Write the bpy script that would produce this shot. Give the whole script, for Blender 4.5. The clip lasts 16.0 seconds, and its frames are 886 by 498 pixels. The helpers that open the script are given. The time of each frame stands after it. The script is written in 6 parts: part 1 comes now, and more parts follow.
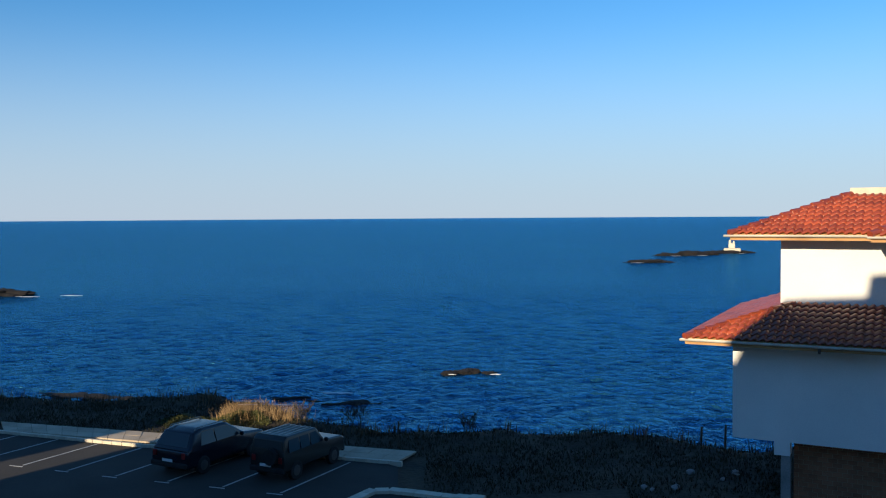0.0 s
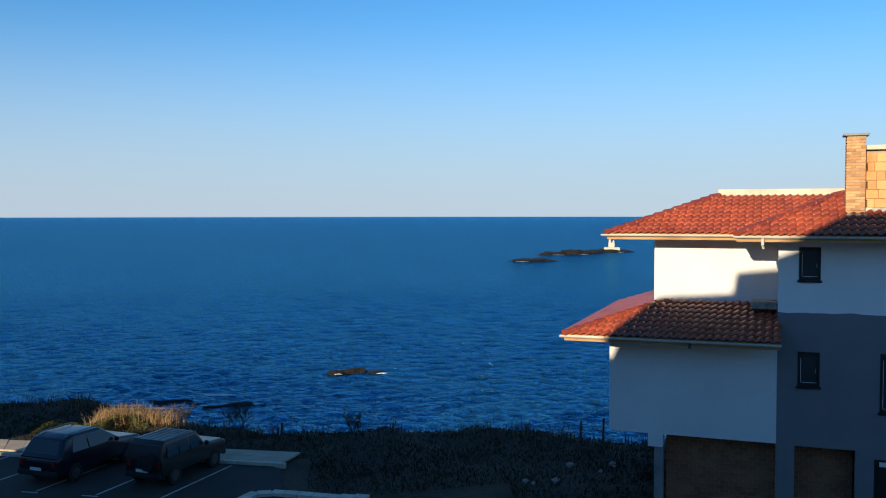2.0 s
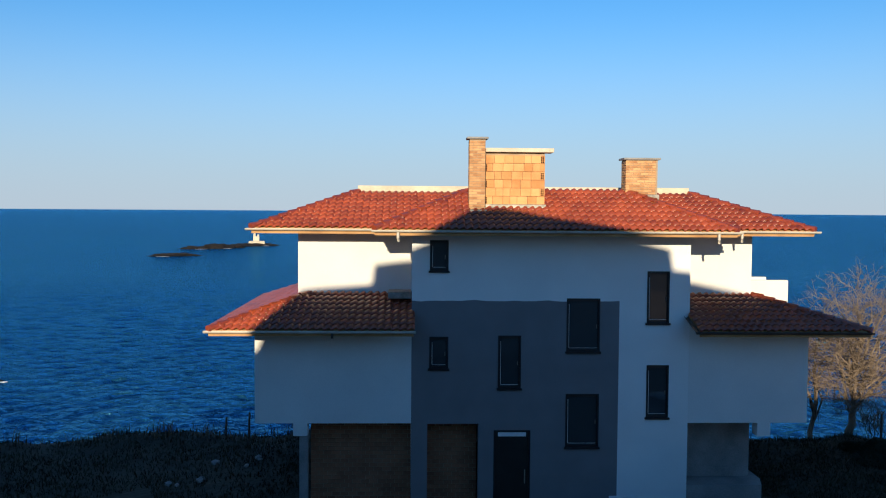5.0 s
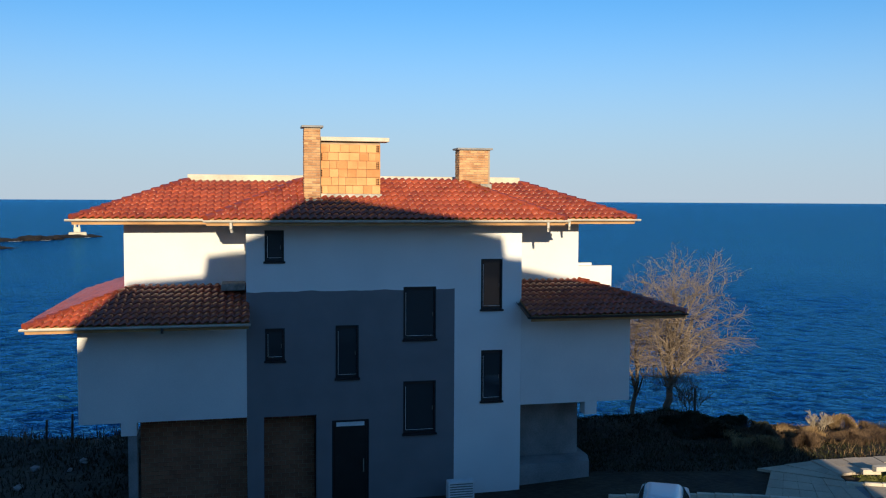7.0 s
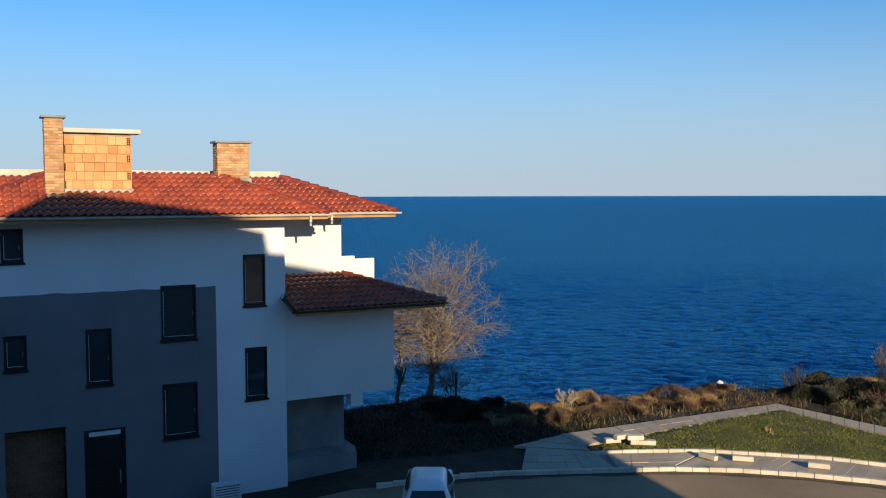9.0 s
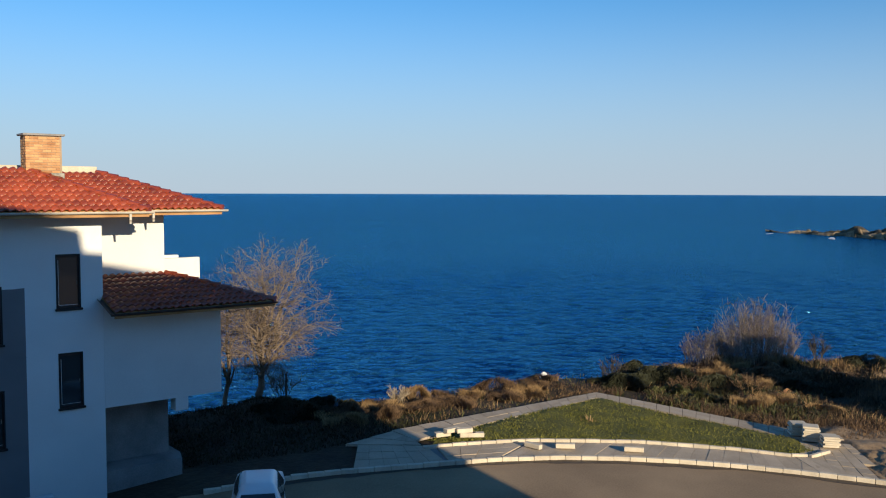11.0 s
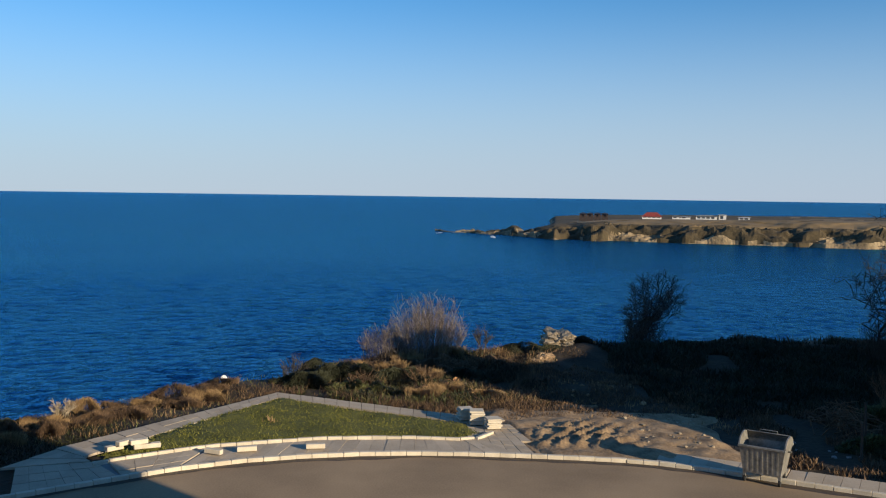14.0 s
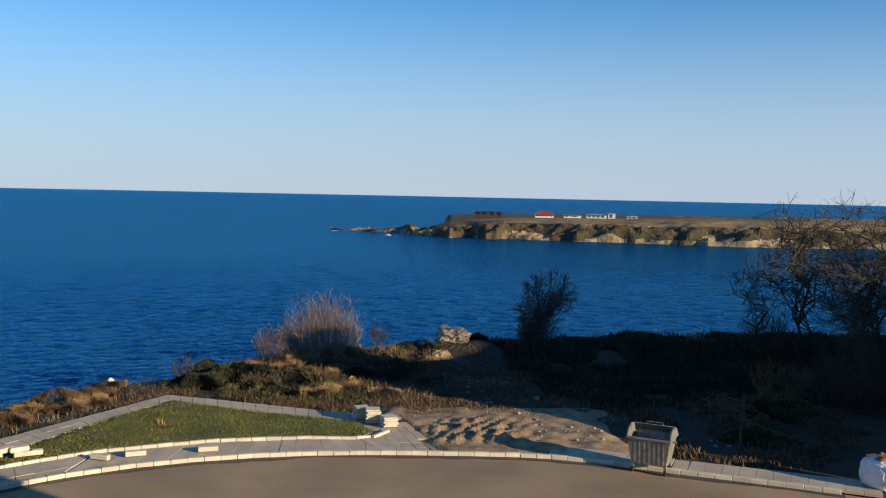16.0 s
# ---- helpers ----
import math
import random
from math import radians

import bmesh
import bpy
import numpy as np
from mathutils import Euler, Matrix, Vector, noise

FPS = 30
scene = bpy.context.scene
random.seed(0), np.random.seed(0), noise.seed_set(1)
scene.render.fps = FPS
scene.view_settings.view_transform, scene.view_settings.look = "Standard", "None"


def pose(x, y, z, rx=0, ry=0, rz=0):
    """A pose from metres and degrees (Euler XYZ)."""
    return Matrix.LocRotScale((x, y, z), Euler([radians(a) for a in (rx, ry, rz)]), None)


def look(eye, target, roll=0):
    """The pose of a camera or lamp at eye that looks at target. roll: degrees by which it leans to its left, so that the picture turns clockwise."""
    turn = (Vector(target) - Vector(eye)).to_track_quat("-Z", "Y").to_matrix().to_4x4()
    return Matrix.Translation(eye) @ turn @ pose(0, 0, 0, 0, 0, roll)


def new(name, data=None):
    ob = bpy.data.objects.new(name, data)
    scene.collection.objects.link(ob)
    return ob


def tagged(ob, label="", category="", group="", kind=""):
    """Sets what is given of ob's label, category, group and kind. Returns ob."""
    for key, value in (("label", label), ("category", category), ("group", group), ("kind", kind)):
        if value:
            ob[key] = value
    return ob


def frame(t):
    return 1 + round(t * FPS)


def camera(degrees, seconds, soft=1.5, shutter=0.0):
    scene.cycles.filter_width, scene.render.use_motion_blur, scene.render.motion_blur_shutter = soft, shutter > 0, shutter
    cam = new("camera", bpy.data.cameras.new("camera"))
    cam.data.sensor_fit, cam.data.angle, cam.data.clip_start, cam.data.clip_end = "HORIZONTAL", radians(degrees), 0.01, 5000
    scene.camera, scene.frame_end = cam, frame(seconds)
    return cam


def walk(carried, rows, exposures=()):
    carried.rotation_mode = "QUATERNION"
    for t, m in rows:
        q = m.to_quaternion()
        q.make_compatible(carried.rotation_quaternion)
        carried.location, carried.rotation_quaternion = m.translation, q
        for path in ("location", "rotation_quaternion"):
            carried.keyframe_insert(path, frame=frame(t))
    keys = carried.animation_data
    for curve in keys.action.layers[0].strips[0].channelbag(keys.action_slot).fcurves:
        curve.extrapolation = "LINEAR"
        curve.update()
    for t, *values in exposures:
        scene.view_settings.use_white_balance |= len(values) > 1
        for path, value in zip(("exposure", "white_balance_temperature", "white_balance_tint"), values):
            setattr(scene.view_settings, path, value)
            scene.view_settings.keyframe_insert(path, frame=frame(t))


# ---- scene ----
from math import sin, cos, tan, pi, atan2, hypot, floor

cam = camera(52.50, 16.0, 1.1)
EYE = 8.4
# t, yaw, pitch, roll, and the small sway of the carried camera
PATH = [(0.0, 0.0, -2.147, 0.373, -0.066, 0.129, -0.024), (0.5, -1.302, -2.076, 0.485, -0.049, 0.119, -0.025),
        (1.0, -3.038, -2.12, 0.227, -0.028, 0.12, -0.027), (1.5, -5.556, -2.17, 0.281, -0.006, 0.13, -0.031),
        (2.0, -7.176, -2.241, 0.064, 0.028, 0.135, -0.034), (2.5, -9.403, -2.204, 0.056, 0.054, 0.123, -0.035),
        (3.0, -12.05, -2.104, 0.147, 0.067, 0.083, -0.034), (3.5, -16.008, -2.23, -0.066, 0.075, 0.028, -0.031),
        (4.0, -19.756, -2.318, 0.016, 0.036, 0.01, -0.032), (4.5, -24.225, -2.423, -0.291, -0.0, -0.003, -0.03),
        (4.7, -26.536, -2.478, -0.364, -0.001, -0.005, -0.027), (7.0, -39.965, -3.231, -0.296, 0.0, -0.0, 0.0),
        (7.5, -43.238, -3.335, -0.227, -0.001, 0.003, -0.011), (8.0, -47.173, -3.494, -0.116, -0.003, 0.011, -0.02),
        (8.5, -51.299, -3.504, -0.217, -0.027, 0.005, -0.02), (9.0, -55.091, -3.541, 0.142, -0.036, 0.003, -0.031),
        (9.2, -56.601, -3.587, 0.13, -0.035, 0.003, -0.031), (11.3, -67.867, -3.64, -0.167, -0.023, 0.002, -0.028),
        (11.5, -69.432, -3.599, -0.137, -0.025, -0.013, -0.026), (12.0, -73.079, -3.518, 0.034, -0.033, 0.004, -0.033),
        (12.5, -75.745, -3.468, -0.19, -0.024, 0.008, -0.029), (13.0, -78.808, -3.533, -0.605, -0.035, -0.019, -0.026),
        (13.5, -82.375, -3.529, -0.609, -0.063, -0.011, -0.032), (14.0, -86.098, -3.518, -0.806, -0.074, 0.003, -0.028),
        (14.5, -88.568, -3.556, -0.88, -0.074, 0.031, -0.02), (15.0, -90.418, -3.538, -1.172, -0.107, 0.047, -0.008),
        (15.5, -91.888, -3.544, -1.278, -0.121, 0.036, -0.003), (16.0, -92.734, -3.529, -1.183, -0.137, 0.019, -0.008)]
walk(cam, [(t, pose(x, y, EYE + z, 90 + p, r, w)) for t, w, p, r, x, y, z in PATH], [(0, 0.48), (2, 0.46), (3, 0.37), (7, 0.36), (9, 0.33), (12.5, 0.35), (14.5, 0.42), (16, 0.46)])

# ---- daylight: low sun behind the camera, clear sky ----
SUN_AZ, SUN_EL = radians(54), radians(14)      # way the light travels, and its height
way = Vector((cos(SUN_AZ) * cos(SUN_EL), sin(SUN_AZ) * cos(SUN_EL), -sin(SUN_EL)))
sun = new("sun", bpy.data.lights.new("sun", "SUN"))
sun.data.energy, sun.data.angle, sun.data.color = 5.0, radians(0.5), (1.0, 0.83, 0.575)
sun.matrix_world = look((0, 0, 60), Vector((0, 0, 60)) + way)
world = bpy.data.worlds.new("sky")
scene.world = world
world.use_nodes = True
wn = world.node_tree.nodes
sky = wn.new("ShaderNodeTexSky")
sky.sky_type, sky.sun_disc = "NISHITA", False
sky.sun_elevation, sky.sun_rotation = SUN_EL, atan2(-way.x, -way.y)
sky.air_density, sky.dust_density, sky.ozone_density, sky.altitude = 1.0, 0.0, 6.0, 10
clear = wn.new("ShaderNodeMixRGB")          # the clear, cold winter air of the day
clear.blend_type = "MULTIPLY"
clear.inputs[0].default_value, clear.inputs[2].default_value = 1.0, (0.76, 1.08, 1.13, 1)
world.node_tree.links.new(sky.outputs[0], clear.inputs[1])
# pale haze low over the horizon, all the way round
tc, sep, low, haze = wn.new("ShaderNodeTexCoord"), wn.new("ShaderNodeSeparateXYZ"), wn.new("ShaderNodeMapRange"), wn.new("ShaderNodeMixRGB")
low.interpolation_type = "SMOOTHSTEP"
for k, v in enumerate((0.0, 0.24, 0.85, 0.0)):
    low.inputs[k + 1].default_value = v
haze.inputs[2].default_value = (3.55, 4.1, 5.1, 1)
world.node_tree.links.new(tc.outputs["Generated"], sep.inputs[0])
world.node_tree.links.new(sep.outputs[2], low.inputs[0])
world.node_tree.links.new(low.outputs[0], haze.inputs[0])
world.node_tree.links.new(clear.outputs[0], haze.inputs[1])
world.node_tree.links.new(haze.outputs[0], wn["Background"].inputs[0])
wn["Background"].inputs[1].default_value = 0.104


# ---- materials ----
def mat(name, c1, c2, scale=1.0, fine=25.0, rough=0.8, metal=0.0, bump=0.25, depth=0.01, rand=0.0, local=False, spec=0.4, island=0.0):
    """Two-tone surface: broad stains, fine grain, relief; rand varies it from piece to piece."""
    m = bpy.data.materials.new(name)
    m.use_nodes = True
    n, l = m.node_tree.nodes, m.node_tree.links
    b = n["Principled BSDF"]
    b.inputs["Roughness"].default_value, b.inputs["Metallic"].default_value = rough, metal
    b.inputs["Specular IOR Level"].default_value = spec
    if local:
        pos = n.new("ShaderNodeTexCoord").outputs["Object"]
    else:
        pos = n.new("ShaderNodeNewGeometry").outputs["Position"]
    big, small = n.new("ShaderNodeTexNoise"), n.new("ShaderNodeTexNoise")
    for node, sc, det in ((big, scale, 5), (small, fine, 4)):
        node.inputs["Scale"].default_value, node.inputs["Detail"].default_value = sc, det
        l.new(pos, node.inputs["Vector"])
    add = n.new("ShaderNodeMath")
    add.operation = "MULTIPLY_ADD"
    l.new(small.outputs["Fac"], add.inputs[0])
    add.inputs[1].default_value = 0.5
    l.new(big.outputs["Fac"], add.inputs[2])
    last = add.outputs[0]
    for amount, node, out in ((rand, "ShaderNodeObjectInfo", "Random"), (island, "ShaderNodeNewGeometry", "Random Per Island")):
        if amount:
            src, more = n.new(node), n.new("ShaderNodeMath")
            more.operation = "MULTIPLY_ADD"
            l.new(src.outputs[out], more.inputs[0])
            more.inputs[1].default_value = amount
            l.new(last, more.inputs[2])
            sub = n.new("ShaderNodeMath")
            sub.operation = "SUBTRACT"
            l.new(more.outputs[0], sub.inputs[0])
            sub.inputs[1].default_value = amount / 2
            last = sub.outputs[0]
    ramp = n.new("ShaderNodeValToRGB")
    e = ramp.color_ramp.elements
    e[0].position, e[0].color = 0.45, (*c1, 1)
    e[1].position, e[1].color = 1.05, (*c2, 1)
    l.new(last, ramp.inputs[0])
    l.new(ramp.outputs[0], b.inputs["Base Color"])
    if bump:
        bp = n.new("ShaderNodeBump")
        bp.inputs["Strength"].default_value, bp.inputs["Distance"].default_value = bump, depth
        l.new(small.outputs["Fac"], bp.inputs["Height"])
        l.new(bp.outputs[0], b.inputs["Normal"])
    return m


def sea_material():
    """Deep water under wind ripples; steep wave faces show the body, flat ones mirror the sky."""
    m = bpy.data.materials.new("sea_water")
    m.use_nodes = True
    n, l = m.node_tree.nodes, m.node_tree.links
    n.remove(n["Principled BSDF"])
    body, shine, mix = n.new("ShaderNodeBsdfDiffuse"), n.new("ShaderNodeBsdfGlossy"), n.new("ShaderNodeMixShader")
    shine.inputs["Roughness"].default_value, shine.inputs["Color"].default_value = 0.13, (0.14, 0.58, 0.97, 1)
    l.new(body.outputs[0], mix.inputs[1])
    l.new(shine.outputs[0], mix.inputs[2])
    l.new(mix.outputs[0], n["Material Output"].inputs["Surface"])
    geo = n.new("ShaderNodeNewGeometry")
    patch = n.new("ShaderNodeTexNoise")
    patch.inputs["Scale"].default_value, patch.inputs["Detail"].default_value = 0.012, 4
    l.new(geo.outputs["Position"], patch.inputs["Vector"])
    ramp = n.new("ShaderNodeValToRGB")
    e = ramp.color_ramp.elements
    e[0].position, e[0].color = 0.35, (0.004, 0.030, 0.068, 1)
    e[1].position, e[1].color = 0.70, (0.005, 0.044, 0.092, 1)
    l.new(patch.outputs["Fac"], ramp.inputs[0])
    l.new(ramp.outputs[0], body.inputs["Color"])
    normal = None
    for sc, stretch, turn, height in ((0.14, 1.8, -0.55, 0.9), (0.62, 1.3, -0.75, 1.6), (1.9, 1.2, -0.4, 0.55)):
        mp, wave, bp = n.new("ShaderNodeMapping"), n.new("ShaderNodeTexNoise"), n.new("ShaderNodeBump")
        mp.vector_type = "TEXTURE"
        mp.inputs["Rotation"].default_value = (0, 0, turn)
        mp.inputs["Scale"].default_value = (stretch / sc, 1 / sc, 1 / sc)
        l.new(geo.outputs["Position"], mp.inputs["Vector"])
        wave.inputs["Scale"].default_value, wave.inputs["Detail"].default_value, wave.inputs["Roughness"].default_value = 1.0, 3, 0.55
        l.new(mp.outputs[0], wave.inputs["Vector"])
        bp.inputs["Strength"].default_value, bp.inputs["Distance"].default_value = 1.0, height
        l.new(wave.outputs["Fac"], bp.inputs["Height"])
        if normal:
            l.new(normal, bp.inputs["Normal"])
        normal = bp.outputs[0]
    l.new(normal, body.inputs["Normal"])
    l.new(normal, shine.inputs["Normal"])
    facing, gloss = n.new("ShaderNodeLayerWeight"), n.new("ShaderNodeMapRange")
    facing.inputs["Blend"].default_value = 0.5
    l.new(normal, facing.inputs["Normal"])
    l.new(facing.outputs["Facing"], gloss.inputs[0])
    for k, v in enumerate((0.46, 1.0, 0.10, 0.75)):
        gloss.inputs[k + 1].default_value = v
    l.new(gloss.outputs[0], mix.inputs[0])
    return m


def facade_material():
    """White render; the lower storeys of the middle part are rolled grey up to an uneven hand-cut line."""
    m = mat("facade_paint", (0.67, 0.68, 0.68), (0.79, 0.79, 0.78), 0.5, 30, 0.9, bump=0.15, depth=0.004, local=True)
    n, l = m.node_tree.nodes, m.node_tree.links
    b = n["Principled BSDF"]
    white = b.inputs["Base Color"].links[0].from_socket
    tc, sep = n.new("ShaderNodeTexCoord"), n.new("ShaderNodeSeparateXYZ")
    l.new(tc.outputs["Object"], sep.inputs[0])
    wob = n.new("ShaderNodeTexNoise")
    wob.inputs["Scale"].default_value = 1.2
    l.new(tc.outputs["Object"], wob.inputs["Vector"])

    def math_node(op, a, c):
        q = n.new("ShaderNodeMath")
        q.operation = op
        for i, v in enumerate((a, c)):
            if isinstance(v, (int, float)):
                q.inputs[i].default_value = v
            else:
                l.new(v, q.inputs[i])
        return q.outputs[0]
    top = math_node("MULTIPLY_ADD", wob.outputs["Fac"], 0.16)
    top.node.inputs[2].default_value = 5.64
    mask = math_node("MULTIPLY", math_node("LESS_THAN", sep.outputs[2], top), math_node("LESS_THAN", sep.outputs[0], 6.09))
    mask = math_node("MULTIPLY", mask, math_node("GREATER_THAN", sep.outputs[0], 0.02))
    grey = n.new("ShaderNodeValToRGB")
    grey.color_ramp.elements[0].color, grey.color_ramp.elements[1].color = (0.155, 0.15, 0.16, 1), (0.215, 0.21, 0.22, 1)
    l.new(wob.outputs["Fac"], grey.inputs[0])
    mix = n.new("ShaderNodeMixRGB")
    l.new(mask, mix.inputs[0])
    l.new(white, mix.inputs[1])
    l.new(grey.outputs[0], mix.inputs[2])
    l.new(mix.outputs[0], b.inputs["Base Color"])
    return m


def glass_material():
    m = bpy.data.materials.new("window_glass")
    m.use_nodes = True
    b = m.node_tree.nodes["Principled BSDF"]
    b.inputs["Base Color"].default_value = (0.028, 0.036, 0.042, 1)
    b.inputs["Roughness"].default_value, b.inputs["IOR"].default_value = 0.04, 1.5
    return m


M_SEA = sea_material()
M_FACADE = facade_material()
M_GLASS = glass_material()
M_WHITE = mat("white_render", (0.62, 0.62, 0.61), (0.75, 0.74, 0.72), 0.6, 30, 0.9, bump=0.15, depth=0.004)
M_CONC = mat("grey_concrete", (0.16, 0.16, 0.16), (0.32, 0.31, 0.30), 1.2, 25, 0.9)
M_BLACK = mat("black_frame", (0.008, 0.008, 0.009), (0.02, 0.02, 0.02), 2, 40, 0.45, bump=0.05)
M_TILE = mat("red_roof_tile", (0.15, 0.022, 0.008), (0.37, 0.068, 0.021), 1.5, 30, 0.45, bump=0.08, depth=0.003, rand=0.2, island=0.2)
M_TILE.node_tree.nodes["Principled BSDF"].inputs["Coat Weight"].default_value = 0.9
M_TILE.node_tree.nodes["Principled BSDF"].inputs["Coat Roughness"].default_value = 0.22
M_TILE.node_tree.nodes["Principled BSDF"].inputs["Coat IOR"].default_value = 1.6
M_WOOD = mat("raw_eaves_board", (0.30, 0.15, 0.06), (0.52, 0.30, 0.13), 2, 35, 0.75)
M_GUTTER = mat("cream_gutter_metal", (0.42, 0.38, 0.33), (0.62, 0.58, 0.50), 2, 40, 0.45, bump=0.05)
M_DARKGUT = mat("brown_gutter_metal", (0.03, 0.02, 0.018), (0.06, 0.045, 0.04), 2, 40, 0.45, bump=0.05)
M_BRICK = mat("yellow_brick", (0.36, 0.17, 0.075), (0.62, 0.36, 0.17), 3, 45, 0.9, rand=0.5)
M_BLOCK = mat("orange_hollow_block", (0.50, 0.22, 0.08), (0.72, 0.38, 0.16), 2, 40, 0.9, rand=0.5)
M_MORTAR = mat("mortar", (0.28, 0.20, 0.13), (0.42, 0.32, 0.22), 3, 45, 0.95)
M_HOLE_SHADE = mat("hollow_shade", (0.02, 0.008, 0.004), (0.04, 0.018, 0.01), 3, 45, 0.95)
M_REDBRICK = mat("rough_brick_infill", (0.19, 0.07, 0.038), (0.36, 0.15, 0.08), 1.5, 20, 0.95, island=0.4)
# car park asphalt set below the road's tone to deepen its shade
M_LOT = mat("asphalt_with_shade", (0.022, 0.020, 0.018), (0.058, 0.051, 0.043), 0.35, 18, 0.92, bump=0.2, depth=0.006)
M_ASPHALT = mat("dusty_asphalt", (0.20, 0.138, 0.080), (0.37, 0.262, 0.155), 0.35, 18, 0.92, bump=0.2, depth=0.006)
M_STAIN = mat("damp_dirt", (0.045, 0.032, 0.022), (0.10, 0.072, 0.048), 1.5, 15, 0.6)
M_SLAB = mat("concrete_paving", (0.33, 0.265, 0.19), (0.52, 0.425, 0.315), 0.8, 22, 0.9, rand=0.25)
M_KERB = mat("pale_kerbstone", (0.46, 0.40, 0.31), (0.68, 0.60, 0.47), 2, 25, 0.9, rand=0.25)
M_LINE = mat("worn_line_paint", (0.30, 0.30, 0.28), (0.55, 0.55, 0.52), 3, 14, 0.85)
# soil near black: shade on the waste ground is put into its colour
M_SOIL = mat("dry_soil_with_shade", (0.013, 0.010, 0.006), (0.065, 0.045, 0.025), 0.5, 5, 0.95, bump=0.6, depth=0.08)
M_TURF = mat("lawn_turf", (0.040, 0.046, 0.007), (0.150, 0.142, 0.030), 0.9, 9, 0.95, bump=0.6, depth=0.05)
M_BLADE = mat("green_grass_blades", (0.060, 0.068, 0.008), (0.205, 0.195, 0.034), 0.7, 9, 0.8, bump=0, island=0.5)
M_STRAW = mat("dry_straw_grass", (0.15, 0.090, 0.040), (0.38, 0.252, 0.122), 0.6, 9, 0.85, bump=0, island=0.5)
M_RUST = mat("rusty_dry_weeds", (0.050, 0.031, 0.018), (0.19, 0.118, 0.066), 0.6, 9, 0.85, bump=0, island=0.5)
M_SAND = mat("tan_sand_heap", (0.12, 0.076, 0.042), (0.44, 0.30, 0.17), 1.5, 11, 0.95, bump=0.5, depth=0.04)
M_ROCK = mat("sea_rock", (0.003, 0.003, 0.004), (0.016, 0.013, 0.013), 0.4, 3, 0.9, bump=0.6, depth=0.1)
M_BOULDER = mat("pale_boulder", (0.16, 0.125, 0.085), (0.50, 0.41, 0.29), 1.6, 8, 0.95, bump=0.6, depth=0.05)
M_CLIFF = mat("cliff_rock", (0.05, 0.036, 0.020), (0.42, 0.31, 0.18), 0.14, 0.6, 0.95, bump=0.8, depth=1.0)
M_SCRUB = mat("dark_scrub", (0.026, 0.021, 0.011), (0.10, 0.072, 0.036), 0.08, 0.7, 0.95, bump=0.8, depth=0.6)
M_MEADOW = mat("dry_meadow", (0.10, 0.070, 0.034), (0.27, 0.185, 0.092), 0.03, 0.25, 0.95, bump=0.2, depth=0.2)
M_BARK = mat("grey_brown_bark", (0.105, 0.080, 0.058), (0.27, 0.205, 0.150), 2, 20, 0.95, island=0.3)
# darker copy of the grass blades, with shade put into its colour
M_GRASS_SHADE = mat("rough_grass_with_shade", (0.007, 0.009, 0.003), (0.032, 0.033, 0.011), 0.7, 9, 0.85, bump=0, island=0.5)
M_BRAMBLE = mat("green_bramble_leaf", (0.022, 0.028, 0.008), (0.105, 0.105, 0.030), 0.8, 9, 0.7, bump=0, island=0.6)
M_TWIG = mat("thin_grey_twigs", (0.13, 0.10, 0.075), (0.30, 0.23, 0.175), 2, 20, 0.95, bump=0, island=0.4)
# scrub leaf set near black so that its colour carries deep shade
M_IVY_SHADE = mat("evergreen_scrub_with_shade", (0.010, 0.013, 0.006), (0.035, 0.038, 0.016), 0.6, 9, 0.8, bump=0, island=0.4)
M_BARKDARK = mat("dark_bark", (0.035, 0.028, 0.022), (0.10, 0.08, 0.06), 2, 20, 0.95, island=0.3)
M_FOAM = mat("sea_foam", (0.45, 0.5, 0.55), (0.8, 0.82, 0.84), 1, 10, 0.9)
M_SUV = mat("dark_blue_car_paint", (0.005, 0.007, 0.014), (0.009, 0.012, 0.022), 1, 20, 0.25, bump=0, spec=0.6)
M_JEEP = mat("dark_green_car_paint", (0.010, 0.013, 0.013), (0.018, 0.022, 0.022), 1, 20, 0.3, bump=0, spec=0.5)
M_WHITECAR = mat("white_car_paint", (0.72, 0.74, 0.76), (0.80, 0.81, 0.82), 1, 20, 0.25, bump=0, spec=0.6)
M_TYRE = mat("tyre_rubber", (0.010, 0.010, 0.010), (0.03, 0.03, 0.03), 5, 40, 0.9)
M_STEEL = mat("galvanised_steel", (0.15, 0.145, 0.13), (0.36, 0.34, 0.30), 3, 12, 0.5, metal=0.4, bump=0.15)
M_RIM = mat("dull_alloy", (0.06, 0.06, 0.06), (0.12, 0.12, 0.12), 3, 20, 0.5, metal=0.5, bump=0)
M_LAMP = mat("red_lamp_plastic", (0.18, 0.01, 0.01), (0.26, 0.02, 0.02), 3, 20, 0.3, bump=0)
M_PLASTIC = mat("white_plastic", (0.6, 0.6, 0.6), (0.8, 0.8, 0.8), 3, 20, 0.5, bump=0.1)
M_APART = mat("apartment_render", (0.36, 0.34, 0.31), (0.5, 0.47, 0.42), 0.5, 20, 0.9)


# ---- building helpers ----
def part(name, bm, material, parent=None, label=""):
    me = bpy.data.meshes.new(name)
    bm.to_mesh(me)
    bm.free()
    for q in material if isinstance(material, (list, tuple)) else [material]:
        me.materials.append(q)
    ob = new(name, me)
    ob.parent = parent
    if label:
        ob["label"] = label
    return ob


def piece(name, me, parent, m):
    ob = new(name, me)
    ob.parent = parent
    ob.matrix_basis = m
    return ob


def thing(name, m, label, category, group="", kind=""):
    ob = new(name)
    ob.empty_display_size = 0.3
    ob.matrix_basis = m
    return tagged(ob, label, category, group, kind)


